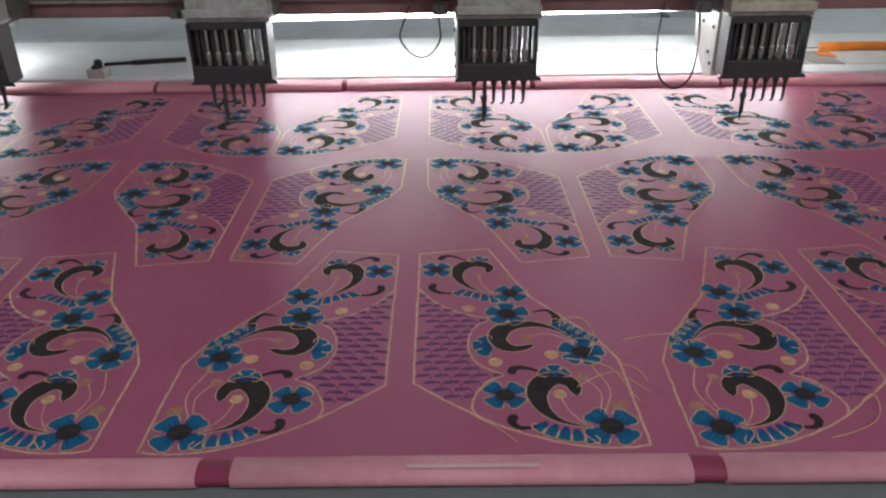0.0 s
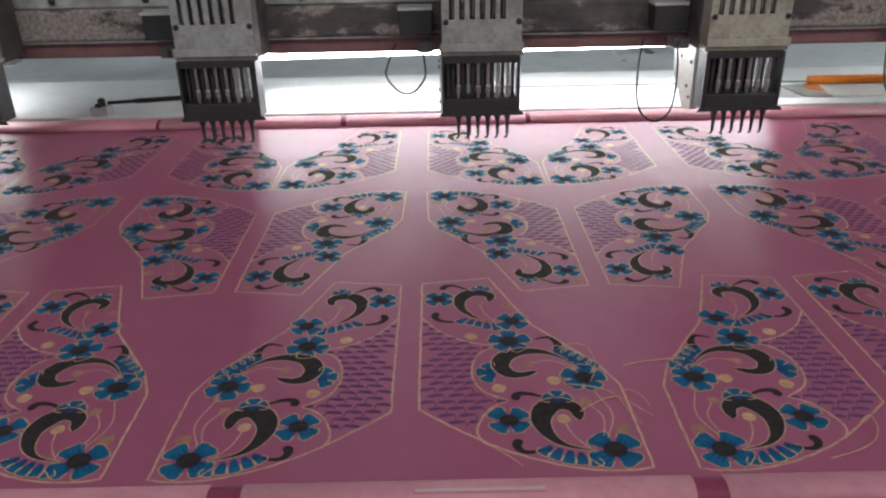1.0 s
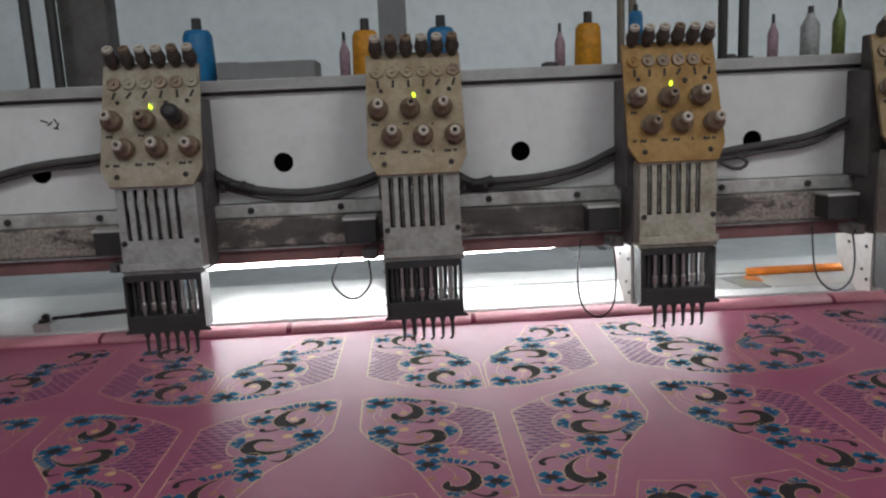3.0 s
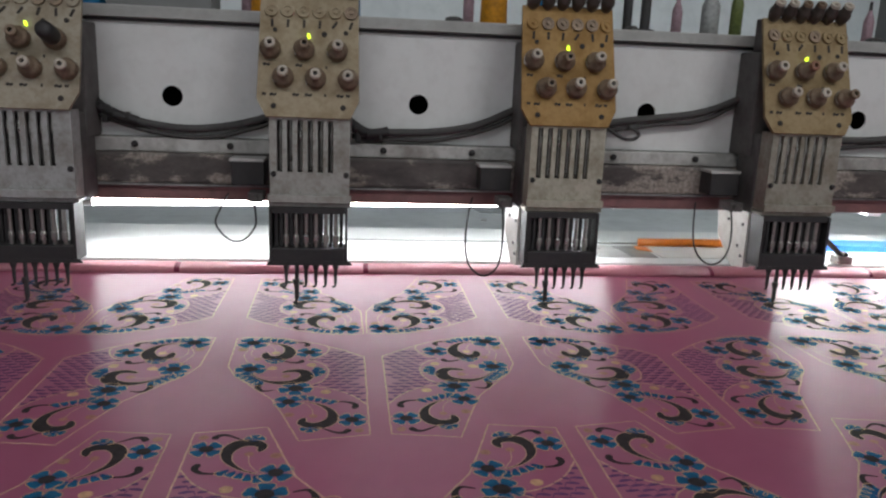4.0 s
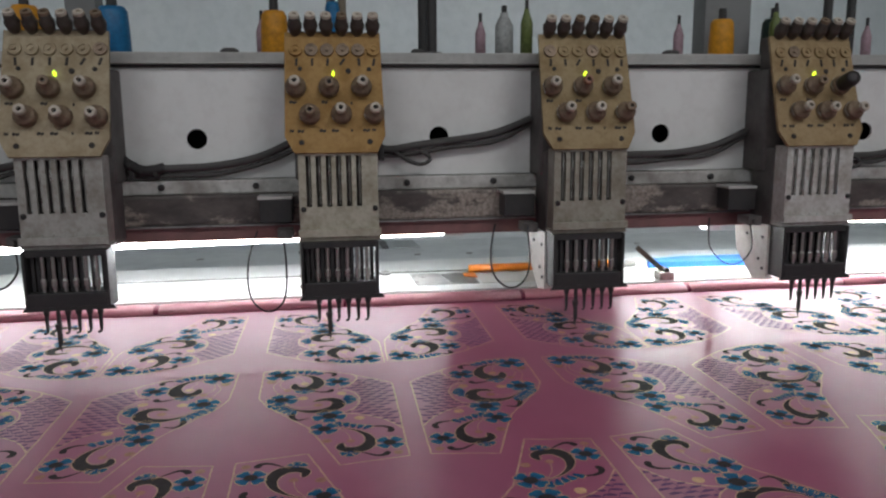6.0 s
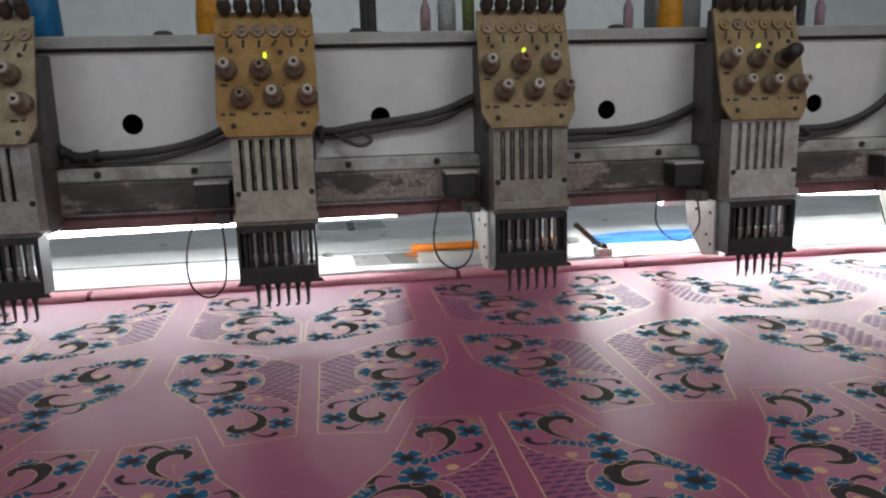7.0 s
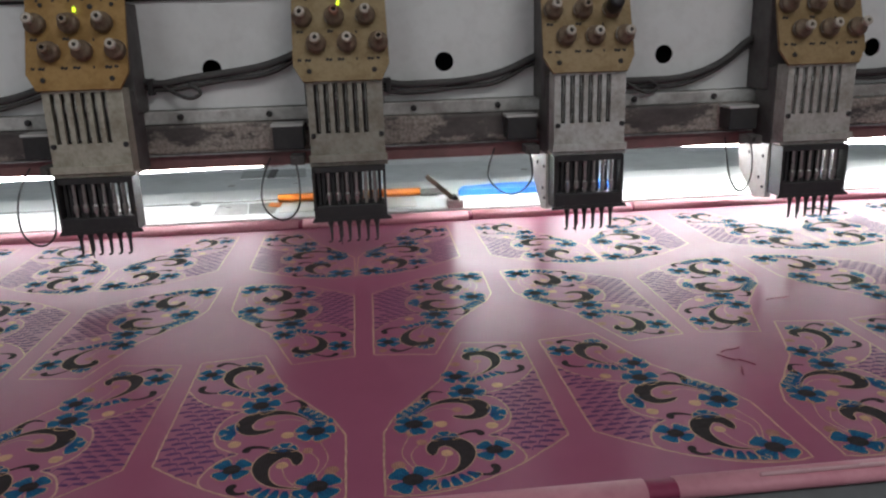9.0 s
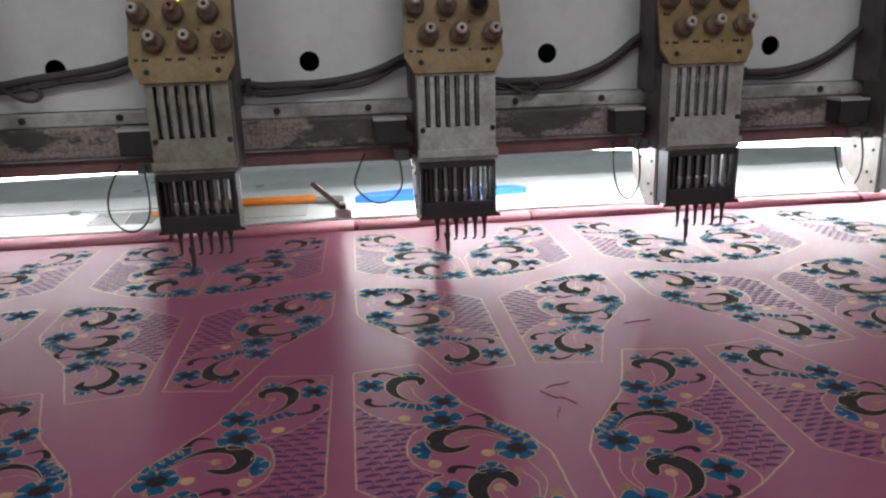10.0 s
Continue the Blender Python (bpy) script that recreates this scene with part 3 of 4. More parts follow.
    prism(bm, [(0.0055, 0.912), (0.045, 0.905), (0.105, 0.950), (0.118, 1.0075), (0.0055, 1.0075)], Matrix(((0, 0, 1, -0.0600), (1, 0, 0, 0), (0, 1, 0, 0), (0, 0, 0, 1))), -0.0115)
    arm = part("arm_plate", bm, ARM_WHITE, hd, "white enamelled side plate", bevel=0.0015)
    for y, z in ((0.020, 0.985), (0.030, 0.945), (0.016, 0.930), (0.07, 0.985)):
        bm = bmesh.new()
        lathe(bm, [(0.0028, 0), (0.0028, 0.002)], pose(-0.0600, y, z, 0, -90, 0), 8)
        part("bolt", bm, DARK_CASE, arm)
    bm = bmesh.new()
    box(bm, -0.122, -0.0705, 0.032, 0.0745, 1.032, 1.070)
    db = part("drive_box", bm, DARK_CASE, hd, "small black drive box", bevel=0.002)
    bm = bmesh.new()
    box(bm, -0.124, -0.0705, 0.030, 0.0745, 1.0702, 1.0745)
    part("box_lid", bm, ALUMINIUM, db)
    bm = bmesh.new()
    box(bm, -0.094, -0.0705, 0.010, 0.050, 1.008, 1.0235)
    lathe(bm, [(0.006, 0), (0.006, 0.010)], pose(-0.084, 0.010, 1.016, 90, 0, 0), 10)
    part("thread_clamp", bm, BODY_GREY, hd, bevel=0.0015)
    # trailing thread loop
    w, low = ((0.070, 0.952), (0.062, 0.945), (0.060, 0.892), (0.064, 0.915), (0.076, 0.940), (0.040, 0.925))[k]
    x = -0.086
    if h < 0:
        return hd
    pipe("thread_loop", [(x, 0.02, 1.010), (x + 0.004, 0.016, 0.985), (x + 0.003, 0.014, low + 0.022), (x - w * 0.25, 0.012, low), (x - w * 0.62, 0.012, low),
                         (x - w * 0.98, 0.014, low + 0.026), (x - w * 0.95, 0.03, 0.985), (x - w * 0.72, 0.06, 1.015)], 0.0015, WIRE, hd, "thin black wire loop")
    return hd


# ---------------------------------------------------------------- cables along the bridge
def cable(h):
    x = PITCH * h
    rnd = random.Random(7 + h)
    a, m, e = ((1.155, 1.182, 1.196), (1.135, 1.113, 1.136), (1.116, 1.120, 1.157), (1.140, 1.158, 1.190), (1.128, 1.130, 1.165), (1.121, 1.121, 1.185))[min(max(h + 2, 0), 5)]
    c = empty("cable", (x + 0.2, 0.088, 1.1))
    tagged(c, "thick black sheathed cable sagging across the bridge", "cable", "cables between the heads")
    pts = [(-0.150, 0.0, a - 1.1 + 0.016), (-0.12, -0.003, a - 1.1), (-0.06, -0.004, a * 0.35 + m * 0.65 - 1.1), (0.0, -0.004, m - 1.1), (0.06, -0.004, m + (e - m) * 0.25 - 1.1), (0.10, -0.003, m + (e - m) * 0.62 - 1.1), (0.125, -0.002, e - 1.1 - 0.001), (0.152, 0.0, e - 1.1 + 0.010)]
    pipe("sheath", pts, 0.0064, RUBBER, c)
    # dark pipe under the sheath shapes the cable's soft shadow on the panel
    pipe("second_strand", [(p[0], p[1] + 0.003, p[2] - 0.0095 + rnd.uniform(-0.006, 0.002)) for p in pts], 0.0040, RUBBER, c)
    if h in (1, 3):
        pipe("tie_loop", [(-0.10, -0.006, a - 1.1), (-0.075, -0.012, a - 1.118), (-0.05, -0.012, a - 1.122), (-0.035, -0.01, a - 1.108), (-0.06, -0.01, a - 1.098)], 0.0032, RUBBER, c)
    if h in (-1, 0, 4):
        pipe("sleeve", [(-0.142, 0.0, a - 1.1 + 0.022), (-0.126, -0.006, a - 1.1 + 0.008), (-0.100, -0.007, a - 1.1 - 0.004), (-0.072, -0.006, a * 0.4 + m * 0.6 - 1.1 + 0.002)], 0.0088, WIRE, c, "frayed black tape sleeve")
        for px, pz in ((-0.128, 0.016), (-0.108, 0.006), (-0.086, 0.000)):
            bm = bmesh.new()
            lathe(bm, [(0.0098, -0.003), (0.0104, 0.0), (0.0092, 0.004)], pose(px, -0.006, a - 1.1 + pz - 0.006, 0, 70, 0), 10)
            part("tape_turn", bm, WIRE, c)
    bm = bmesh.new()
    box(bm, -0.127, -0.118, -0.012, 0.010, a - 1.1 - 0.014, a - 1.1 + 0.014)
    part("clip", bm, DARK_CASE, c, bevel=0.002)


# ---------------------------------------------------------------- hoop frame, cloth and embroidery
def ribbon(bm, pts, width, z, slot=0, taper=None, dome=0.00006):
    """A raised stitched band along pts (2D), width w or by taper(u)."""
    n = len(pts)
    rows = []
    for i, p in enumerate(pts):
        t = (pts[min(i + 1, n - 1)] - pts[max(i - 1, 0)])
        t = Vector((t[0], t[1])).normalized() if t.length > 1e-9 else Vector((1, 0))
        w = (taper(i / (n - 1)) if taper else width) / 2
        nx, ny = -t[1] * w, t[0] * w
        rows.append([bm.verts.new((p[0] + nx, p[1] + ny, z)), bm.verts.new((p[0], p[1], z + dome)), bm.verts.new((p[0] - nx, p[1] - ny, z))])
    for a, b in zip(rows, rows[1:]):
        for j in range(2):
            bm.faces.new((a[j], a[j + 1], b[j + 1], b[j])).material_index = slot


def disc(bm, cx, cy, rx, ry, z, slot=0, n=12, dome=0.00008, wobble=0.0, rnd=None):
    c = bm.verts.new((cx, cy, z + dome))
    ring = []
    for i in range(n):
        a = 2 * math.pi * i / n
        k = 1 + (rnd.uniform(-wobble, wobble) if rnd else 0)
        ring.append(bm.verts.new((cx + rx * k * math.cos(a), cy + ry * k * math.sin(a), z)))
    for i in range(n):
        bm.faces.new((c, ring[i], ring[(i + 1) % n])).material_index = slot


def petal(bm, cx, cy, ang, inner, outer, half, z, slot, edge_slot, heart=None):
    """A heart-ended petal with a darker heart of threads and its thin stitched outline."""
    half_shape = [(inner, 0.30), (outer * 0.48, 0.74), (outer * 0.72, 1.0), (outer * 0.88, 0.93), (outer * 0.99, 0.52)]
    shape = [(x, -half * k) for x, k in half_shape] + [(outer * 0.975, 0)] + [(x, half * k) for x, k in half_shape[::-1]]
    ca, sa = math.cos(ang), math.sin(ang)

    def at(x, y):
        return Vector((cx + x * ca - y * sa, cy + x * sa + y * ca))
    pts = [at(x, y) for x, y in shape]
    mid = bm.verts.new((*at(outer * 0.6, 0), z + 0.00008))
    vs = [bm.verts.new((p[0], p[1], z)) for p in pts]
    for i in range(len(vs)):
        bm.faces.new((mid, vs[i], vs[(i + 1) % len(vs)])).material_index = slot
    if heart is not None:
        for side in (-0.42, 0.0, 0.42):
            ribbon(bm, [at(inner, side * half * 0.5), at(outer * 0.45, side * half * 0.9), at(outer * (0.74 if side else 0.66), side * half * 1.1)], 0, z + 0.00012, heart, lambda u: half * 0.26 * (1 - 0.85 * u))
    ribbon(bm, pts[1:-1], 0.0010, z + 0.00024, edge_slot)


ZE = 0.00015      # stitches lie on the cloth
# centre, petals, turn, size
FLOWERS = [(0.019, -0.035, 4, 0.785, 0.83), (0.090, -0.083, 4, 0.785, 0.87), (0.084, -0.120, 5, 0.30, 1.0), (0.143, -0.181, 5, 0.15, 1.02), (0.074, -0.238, 4, 0.785, 0.92), (0.150, -0.275, 4, 0.70, 1.08)]
# from the thin tail to the curled head; breadth; how blunt the head is
CRESCENTS = [([(0.072, -0.084), (0.056, -0.075), (0.043, -0.059), (0.040, -0.040), (0.048, -0.026), (0.061, -0.023), (0.072, -0.030), (0.070, -0.042)], 0.0155, 0.60),
             ([(0.141, -0.167), (0.128, -0.149), (0.112, -0.139), (0.093, -0.138), (0.078, -0.146), (0.073, -0.160), (0.079, -0.172), (0.090, -0.175), (0.104, -0.170)], 0.0172, 0.46),
             ([(0.136, -0.276), (0.116, -0.270), (0.104, -0.258), (0.099, -0.239), (0.105, -0.223), (0.117, -0.217), (0.128, -0.224), (0.130, -0.239)], 0.0190, 0.60)]
# from the round head to the thin end
COMMAS = [[(0.022, -0.014), (0.026, -0.007), (0.035, -0.006), (0.050, -0.016)], [(0.017, -0.063), (0.015, -0.073), (0.024, -0.081), (0.043, -0.082)],
          [(0.127, -0.137), (0.128, -0.124), (0.121, -0.114), (0.108, -0.117)], [(0.081, -0.211), (0.084, -0.203), (0.095, -0.203), (0.110, -0.211)],
          [(0.080, -0.261), (0.077, -0.269), (0.084, -0.276), (0.103, -0.273)]]
# leaves set from one point to another: ends, heading, spread, count, length
SPRAYS = [(0.061, -0.019, 0.065, -0.019, 1.57, 2.2, 3, 0.0135), (0.047, -0.075, 0.071, -0.086, 4.45, 1.1, 5, 0.0145), (0.068, -0.170, 0.067, -0.170, 3.14, 2.0, 3, 0.0180),
          (0.124, -0.147, 0.141, -0.166, 0.75, 0.9, 5, 0.0195), (0.114, -0.214, 0.119, -0.214, 1.57, 2.3, 3, 0.0165), (0.104, -0.269, 0.130, -0.279, 4.45, 1.1, 5, 0.0165)]
# centre, radius in millimetres, slot of the bright or the dull thread
DOTS = [(0.012, -0.010, 5.2, 6), (0.061, -0.046, 4.6, 6), (0.087, -0.050, 5.6, 6), (0.049, -0.110, 6.2, 2), (0.098, -0.158, 5.4, 6), (0.117, -0.184, 6.2, 2), (0.069, -0.194, 6.2, 2), (0.147, -0.198, 4.8, 6),
        (0.138, -0.215, 5.2, 6), (0.117, -0.237, 5.6, 2), (0.161, -0.251, 6.4, 6)]
STEMS = [[(0.074, -0.083), (0.064, -0.066), (0.061, -0.048)], [(0.139, -0.166), (0.118, -0.153), (0.100, -0.157)], [(0.134, -0.276), (0.122, -0.258), (0.117, -0.239)],
         [(0.144, -0.262), (0.149, -0.236), (0.140, -0.217)], [(0.147, -0.262), (0.157, -0.232), (0.148, -0.200)]]
OUTLINE = [(0.001, 0.000), (0.073, 0.011), (0.096, -0.056), (0.109, -0.090), (0.136, -0.128), (0.160, -0.162), (0.172, -0.192), (0.173, -0.232), (0.174, -0.295)]
HEM = [(0.174, -0.295), (0.152, -0.298), (0.128, -0.296), (0.105, -0.290), (0.081, -0.280), (0.057, -0.266), (0.032, -0.247), (0.002, -0.222)]
SCALLOPS = [[(0.002, -0.073), (0.018, -0.098), (0.039, -0.116), (0.058, -0.124), (0.072, -0.126)], [(0.072, -0.126), (0.055, -0.140), (0.048, -0.160), (0.048, -0.180), (0.056, -0.198), (0.075, -0.212)],
            [(0.075, -0.212), (0.060, -0.222), (0.051, -0.238), (0.048, -0.253), (0.053, -0.264)]]
BLUE_DEEP = thread("deep_blue_thread", (0.010, 0.060, 0.170), 0.72, 0.10)
DULL_GOLD = thread("dull_gold_thread", (0.42, 0.205, 0.15), 0.6, 0.2)
MATS = [BLUE_THREAD, BLACK_THREAD, GOLD_THREAD, ORANGE_THREAD, LACE_THREAD, BLUE_DEEP, DULL_GOLD]


def crescent_width(u, breadth, blunt):
    """A thin tail, a full belly, and a rounded curled head."""
    if u < 0.55:
        k = u / 0.55
        w = 0.06 + 0.94 * k * k * (3 - 2 * k) ** 0.8 if k < 1 else 1.0
        w = min(w, 1.0)
    else:
        w = 1.0 + (blunt - 1.0) * min(1, (u - 0.55) / 0.33) ** 1.4
    if u > 0.86:
        w *= math.sqrt(max(0.02, 1 - ((u - 0.86) / 0.14) ** 2))
    return max(0.0008, breadth * w)


def scallop_edge(y):
    """Right bound of the lattice at a height of the panel."""
    for line in SCALLOPS:
        for (x0, y0), (x1, y1) in zip(line, line[1:]):
            if y1 <= y <= y0:
                return x0 + (x1 - x0) * (y - y0) / (y1 - y0)
    return 0.0


def mesh_of(bm, name):
    bmesh.ops.recalc_face_normals(bm, faces=bm.faces)
    for f in bm.faces:
        if f.normal.z < 0:
            f.normal_flip()
    me = bpy.data.meshes.new(name)
    bm.to_mesh(me)
    bm.free()
    for m in MATS:
        me.materials.append(m)
    return me


def panel_meshes(s):
    """All stitched motifs of one garment panel; s = -1 mirrors it. Returns (name, mesh, place)."""
    rnd = random.Random(3)
    out = []

    def v2(pts):
        return [Vector((s * x, y)) for x, y in pts]
    for x, y, n, a, k in FLOWERS:
        bm = bmesh.new()
        for i in range(n):
            grow = k * (1 + rnd.uniform(-0.06, 0.06))
            petal(bm, 0, 0, (a + 2 * math.pi * i / n) * s, 0.004 * k, 0.0198 * grow, (0.0098 if n == 4 else 0.0086) * k, ZE + 0.00002 * i, 0, 2, 5)
        disc(bm, 0, 0, 0.0086 * k, 0.0082 * k, ZE + 0.00042, 1, 16, wobble=0.05, rnd=rnd)
        out.append(("flower", mesh_of(bm, "flower"), (s * x, y)))
    for c, breadth, blunt in CRESCENTS:
        bm = bmesh.new()
        path = smooth_path([(*p, 0) for p in c], 7)
        path = [Vector((s * p[0], p[1])) for p in path]
        ribbon(bm, path, 0, ZE + 0.0001, 1, lambda u: crescent_width(u, breadth, blunt), 0.0001)
        for side in (1, -1):
            rim = []
            for i, p in enumerate(path):
                t = (path[min(i + 1, len(path) - 1)] - path[max(i - 1, 0)]).normalized()
                rim.append(p + Vector((-t[1], t[0])) * side * (crescent_width(i / (len(path) - 1), breadth, blunt) / 2 + 0.0004))
            ribbon(bm, rim, 0.0011, ZE + 0.00016, 3)
        out.append(("crescent", mesh_of(bm, "crescent"), (0, 0)))
    for c in COMMAS:
        bm = bmesh.new()
        path = [Vector((s * p[0], p[1])) for p in smooth_path([(*p, 0) for p in c], 6)]
        ribbon(bm, path, 0, ZE, 1, lambda u: 0.0088 * math.sqrt(min(1, 0.15 + u / 0.16)) * (1 - 0.80 * u ** 1.1), 0.0001)
        out.append(("comma_stroke", mesh_of(bm, "comma_stroke"), (0, 0)))
    for x0, y0, x1, y1, a, fan, n, r in SPRAYS:
        bm = bmesh.new()
        for i in range(n):
            u = i / (n - 1)
            b = a + (u - 0.5) * fan * (1 if a > 2 or n == 3 else -1)
            b = b if s > 0 else math.pi - b
            petal(bm, s * (x1 - x0) * u, (y1 - y0) * u, b, 0.0012, r * rnd.uniform(0.88, 1.08), r * (0.38 if n == 3 else 0.34), ZE + 0.00002 * i, 0, 2, 5)
        out.append(("leaf_spray", mesh_of(bm, "leaf_spray"), (s * x0, y0)))
    bm = bmesh.new()
    for x, y, r, slot in DOTS:
        disc(bm, s * x, y, r * 0.001, r * 0.001, ZE, slot, 14, wobble=0.07, rnd=rnd)
    out.append(("dot_stitching", mesh_of(bm, "dot_stitching"), (0, 0)))
    bm = bmesh.new()
    for st in STEMS:
        ribbon(bm, [Vector((s * p[0], p[1])) for p in smooth_path([(*p, 0) for p in st], 5)], 0.0011, ZE, 3)
    out.append(("stem_stitching", mesh_of(bm, "stem_stitching"), (0, 0)))
    bm = bmesh.new()
    for st in SCALLOPS:
        ribbon(bm, [Vector((s * p[0], p[1])) for p in smooth_path([(*p, 0) for p in st], 6)], 0.0020, ZE, 3)
    out.append(("scallop_line", mesh_of(bm, "scallop_line"), (0, 0)))
    # brickwork of slanting dashes with fine ties between the courses
    bm = bmesh.new()
    for r in range(20):
        y = -0.086 - 0.0090 * r
        for q in range(8):
            x = 0.008 + 0.0160 * q + (0.0080 if r % 2 else 0) + rnd.uniform(-0.0008, 0.0008)
            edge = scallop_edge(y)
            if x > edge + 0.001 or y < -0.214 - 0.80 * x or rnd.random() < 0.05:
                continue
            d = 0.0010 + rnd.uniform(-0.0005, 0.0005)
            lo, hi = max(x - 0.0064, 0.0025), min(x + 0.0064, edge - 0.001)
            if hi - lo < 0.003:
                continue
            pts = [(lo, y - d), (lo * 0.6 + hi * 0.4, y + 0.0004), (hi, y + d)]
            ribbon(bm, [Vector((s * px, py)) for px, py in pts], 0, ZE, 4, lambda u: 0.0014 + 0.0034 * math.sin(math.pi * (0.12 + 0.76 * u)))
            if hi < edge - 0.004:
                ribbon(bm, [Vector((s * hi, y + d)), Vector((s * (hi + 0.0022), y - 0.0050))], 0.0010, ZE, 4)
    out.append(("lattice_fill", mesh_of(bm, "lattice_fill"), (0, 0)))
    bm = bmesh.new()
    loop = [Vector((s * x, y)) for x, y in OUTLINE] + [Vector((s * p[0], p[1])) for p in smooth_path([(*p, 0) for p in HEM], 3)[1:]] + [Vector((s * OUTLINE[0][0], OUTLINE[0][1]))]
    fine = []
    for a, b in zip(loop, loop[1:]):
        steps = max(2, int((b - a).length / 0.008))
        for i in range(steps):
            fine.append(a.lerp(b, i / steps) + Vector((rnd.uniform(-0.0004, 0.0004), rnd.uniform(-0.0004, 0.0004))))
    fine.append(loop[0])
    ribbon(bm, fine, 0.0020, ZE, 3)
    return out, mesh_of(bm, "panel_outline")


def hoop_frame():
    fr = empty("embroidery_frame", (0, 0, CLOTH_Z))
    tagged(fr, "pink-wrapped hoop frame holding a magenta satin cloth with embroidered panels", "embroidery frame")
    bm = bmesh.new()
    bmesh.ops.create_grid(bm, x_segments=120, y_segments=28, size=0.5, matrix=Matrix.Translation((0.6, -0.275, 0.0)) @ Matrix.Diagonal((4.2, 0.97, 1, 1)))
    part("cloth", bm, CLOTH, fr, "glossy magenta-pink satin cloth")
    # bars under and on the cloth's edges
    for name, y, z, r in (("front_bar", -0.7655, -0.0040, 0.0108), ("back_bar", 0.208, 0.003, 0.023)):
        bm = bmesh.new()
        flat = 0.62 if r < 0.02 else 0.42
        prof = [(r * math.cos(a), flat * r * math.sin(a)) for a in (2 * math.pi * i / 14 for i in range(14))]
        prism(bm, prof, Matrix(((0, 0, 1, 2.7), (1, 0, 0, y), (0, 1, 0, z), (0, 0, 0, 1))), 4.2)
        bar = part(name, bm, MAGENTA, fr, "dark magenta cloth over the bar", smooth=True)
        x = -1.4
        i = 0
        while x < 2.6:
            rnd = random.Random(i + int(1000 * r))
            g = 0.013 if name == "front_bar" else 0.004
            a, b = x + g + rnd.uniform(-0.004, 0.004), x + 0.340 - g
            x += 0.340
            i += 1
            bm = bmesh.new()
            prof2 = [((r + 0.0016) * math.cos(q), flat * (r + 0.0024) * math.sin(q)) for q in (2 * math.pi * j / 14 for j in range(14))]
            off = -1.273 - (-1.4) if name == "front_bar" else 0.105
            prism(bm, prof2, Matrix(((0, 0, 1, b + off), (1, 0, 0, y), (0, 1, 0, z), (0, 0, 0, 1))), b - a)
            part("wrap", bm, PINK, bar, "pale pink wrapping sleeve", smooth=True)
    bm = bmesh.new()
    box(bm, -1.5, 2.7, 0.234, 0.268, -0.034, 0.013)
    part("back_strip", bm, SHELF_WHITE, fr, "white metal strip", bevel=0.002)
    bm = bmesh.new()
    box(bm, -1.5, 2.7, 0.277, 0.585, -0.034, 0.008)
    part("back_shelf", bm, SHELF_WHITE, fr, "wide white back strip", bevel=0.002)
    # filler between the strips, its dark colour standing for the gap's shade
    bm = bmesh.new()
    box(bm, -1.5, 2.7, 0.2682, 0.2768, -0.034, 0.002)
    part("groove", bm, HOLE_SHADE, fr)

    sets = {1: panel_meshes(1), -1: panel_meshes(-1)}
    rows = []
    for k in range(-2, 5):
        rows += [(PANEL_STEP * k - 0.1215, -0.451, 0, 1), (PANEL_STEP * k - 0.1420, -0.453, 0, -1)]
    for k in range(-2, 6):
        rows += [(PANEL_STEP * k + 0.058, -0.461, 180, 1), (PANEL_STEP * k + 0.0785, -0.460, 180, -1),
                 (PANEL_STEP * k - 0.1190, 0.145, 0, 1), (PANEL_STEP * k - 0.1660, 0.148, 0, -1)]
    for x, y, turn, s in rows:
        motifs, outline = sets[s]
        rnd = random.Random(int(1000 * (x + 7)) + turn)
        pn = new("embroidered_panel", outline)
        pn.parent = fr
        pn.matrix_basis = pose(x, y, 0, 0, 0, turn + rnd.uniform(-0.4, 0.4))
        for name, me, at in motifs:
            ob = new(name, me)
            ob.parent = pn
            ob.location = (*at, 0)
            if name in ("dot_stitching", "stem_stitching", "lattice_fill"):
                ob["kind"] = "stuff"
    # things fixed on the back of the frame
    loose = [((0.005, -0.590), (0.028, -0.576), (0.038, -0.617), (0.024, -0.646)), ((0.009, -0.683), (0.039, -0.661), (0.054, -0.676), (0.064, -0.694)),
             ((0.005, -0.645), (0.039, -0.654), (0.048, -0.683), (0.053, -0.704)), ((0.058, -0.619), (0.083, -0.613), (0.115, -0.610)),
             ((-0.071, -0.719), (-0.057, -0.731), (-0.043, -0.746)), ((0.181, -0.744), (0.212, -0.738), (0.233, -0.713), (0.234, -0.693), (0.223, -0.703)),
             ((0.048, -0.654), (0.063, -0.658), (0.066, -0.677))]
    for pts in loose:
        pts = [(x, y, 0.003 + 0.003 * (i % 2)) for i, (x, y) in enumerate(pts)]
        pipe("loose_thread", pts, 0.0004, GOLD_THREAD, fr, "loose pale gold thread end", order=3)
    for x, y, a, n in ((1.287, -0.519, 20, 0.014), (1.281, -0.545, -50, 0.022), (1.430, -0.365, 10, 0.018), (1.274, -0.575, 70, 0.010)):
        c, d = math.cos(radians(a)) * n, math.sin(radians(a)) * n
        pipe("thread_snippet", [(x - c, y - d, 0.0012), (x - c * 0.2, y + d * 0.3, 0.0018), (x + c * 0.3, y - d * 0.1, 0.0012), (x + c, y + d, 0.0014)], 0.0007, MAGENTA, fr, "dark loose thread snippet")
    for a, b in ((-0.122, -0.030), (1.19, 1.30)):
        bm = bmesh.new()
        box(bm, a, b, -0.7725, -0.7690, 0.0035, 0.0066)
        part("clip_rod", bm, CLEAR_CLIP, fr, "clear plastic clip on the front bar", bevel=0.002)
    MOVING.append(fr)
    return fr


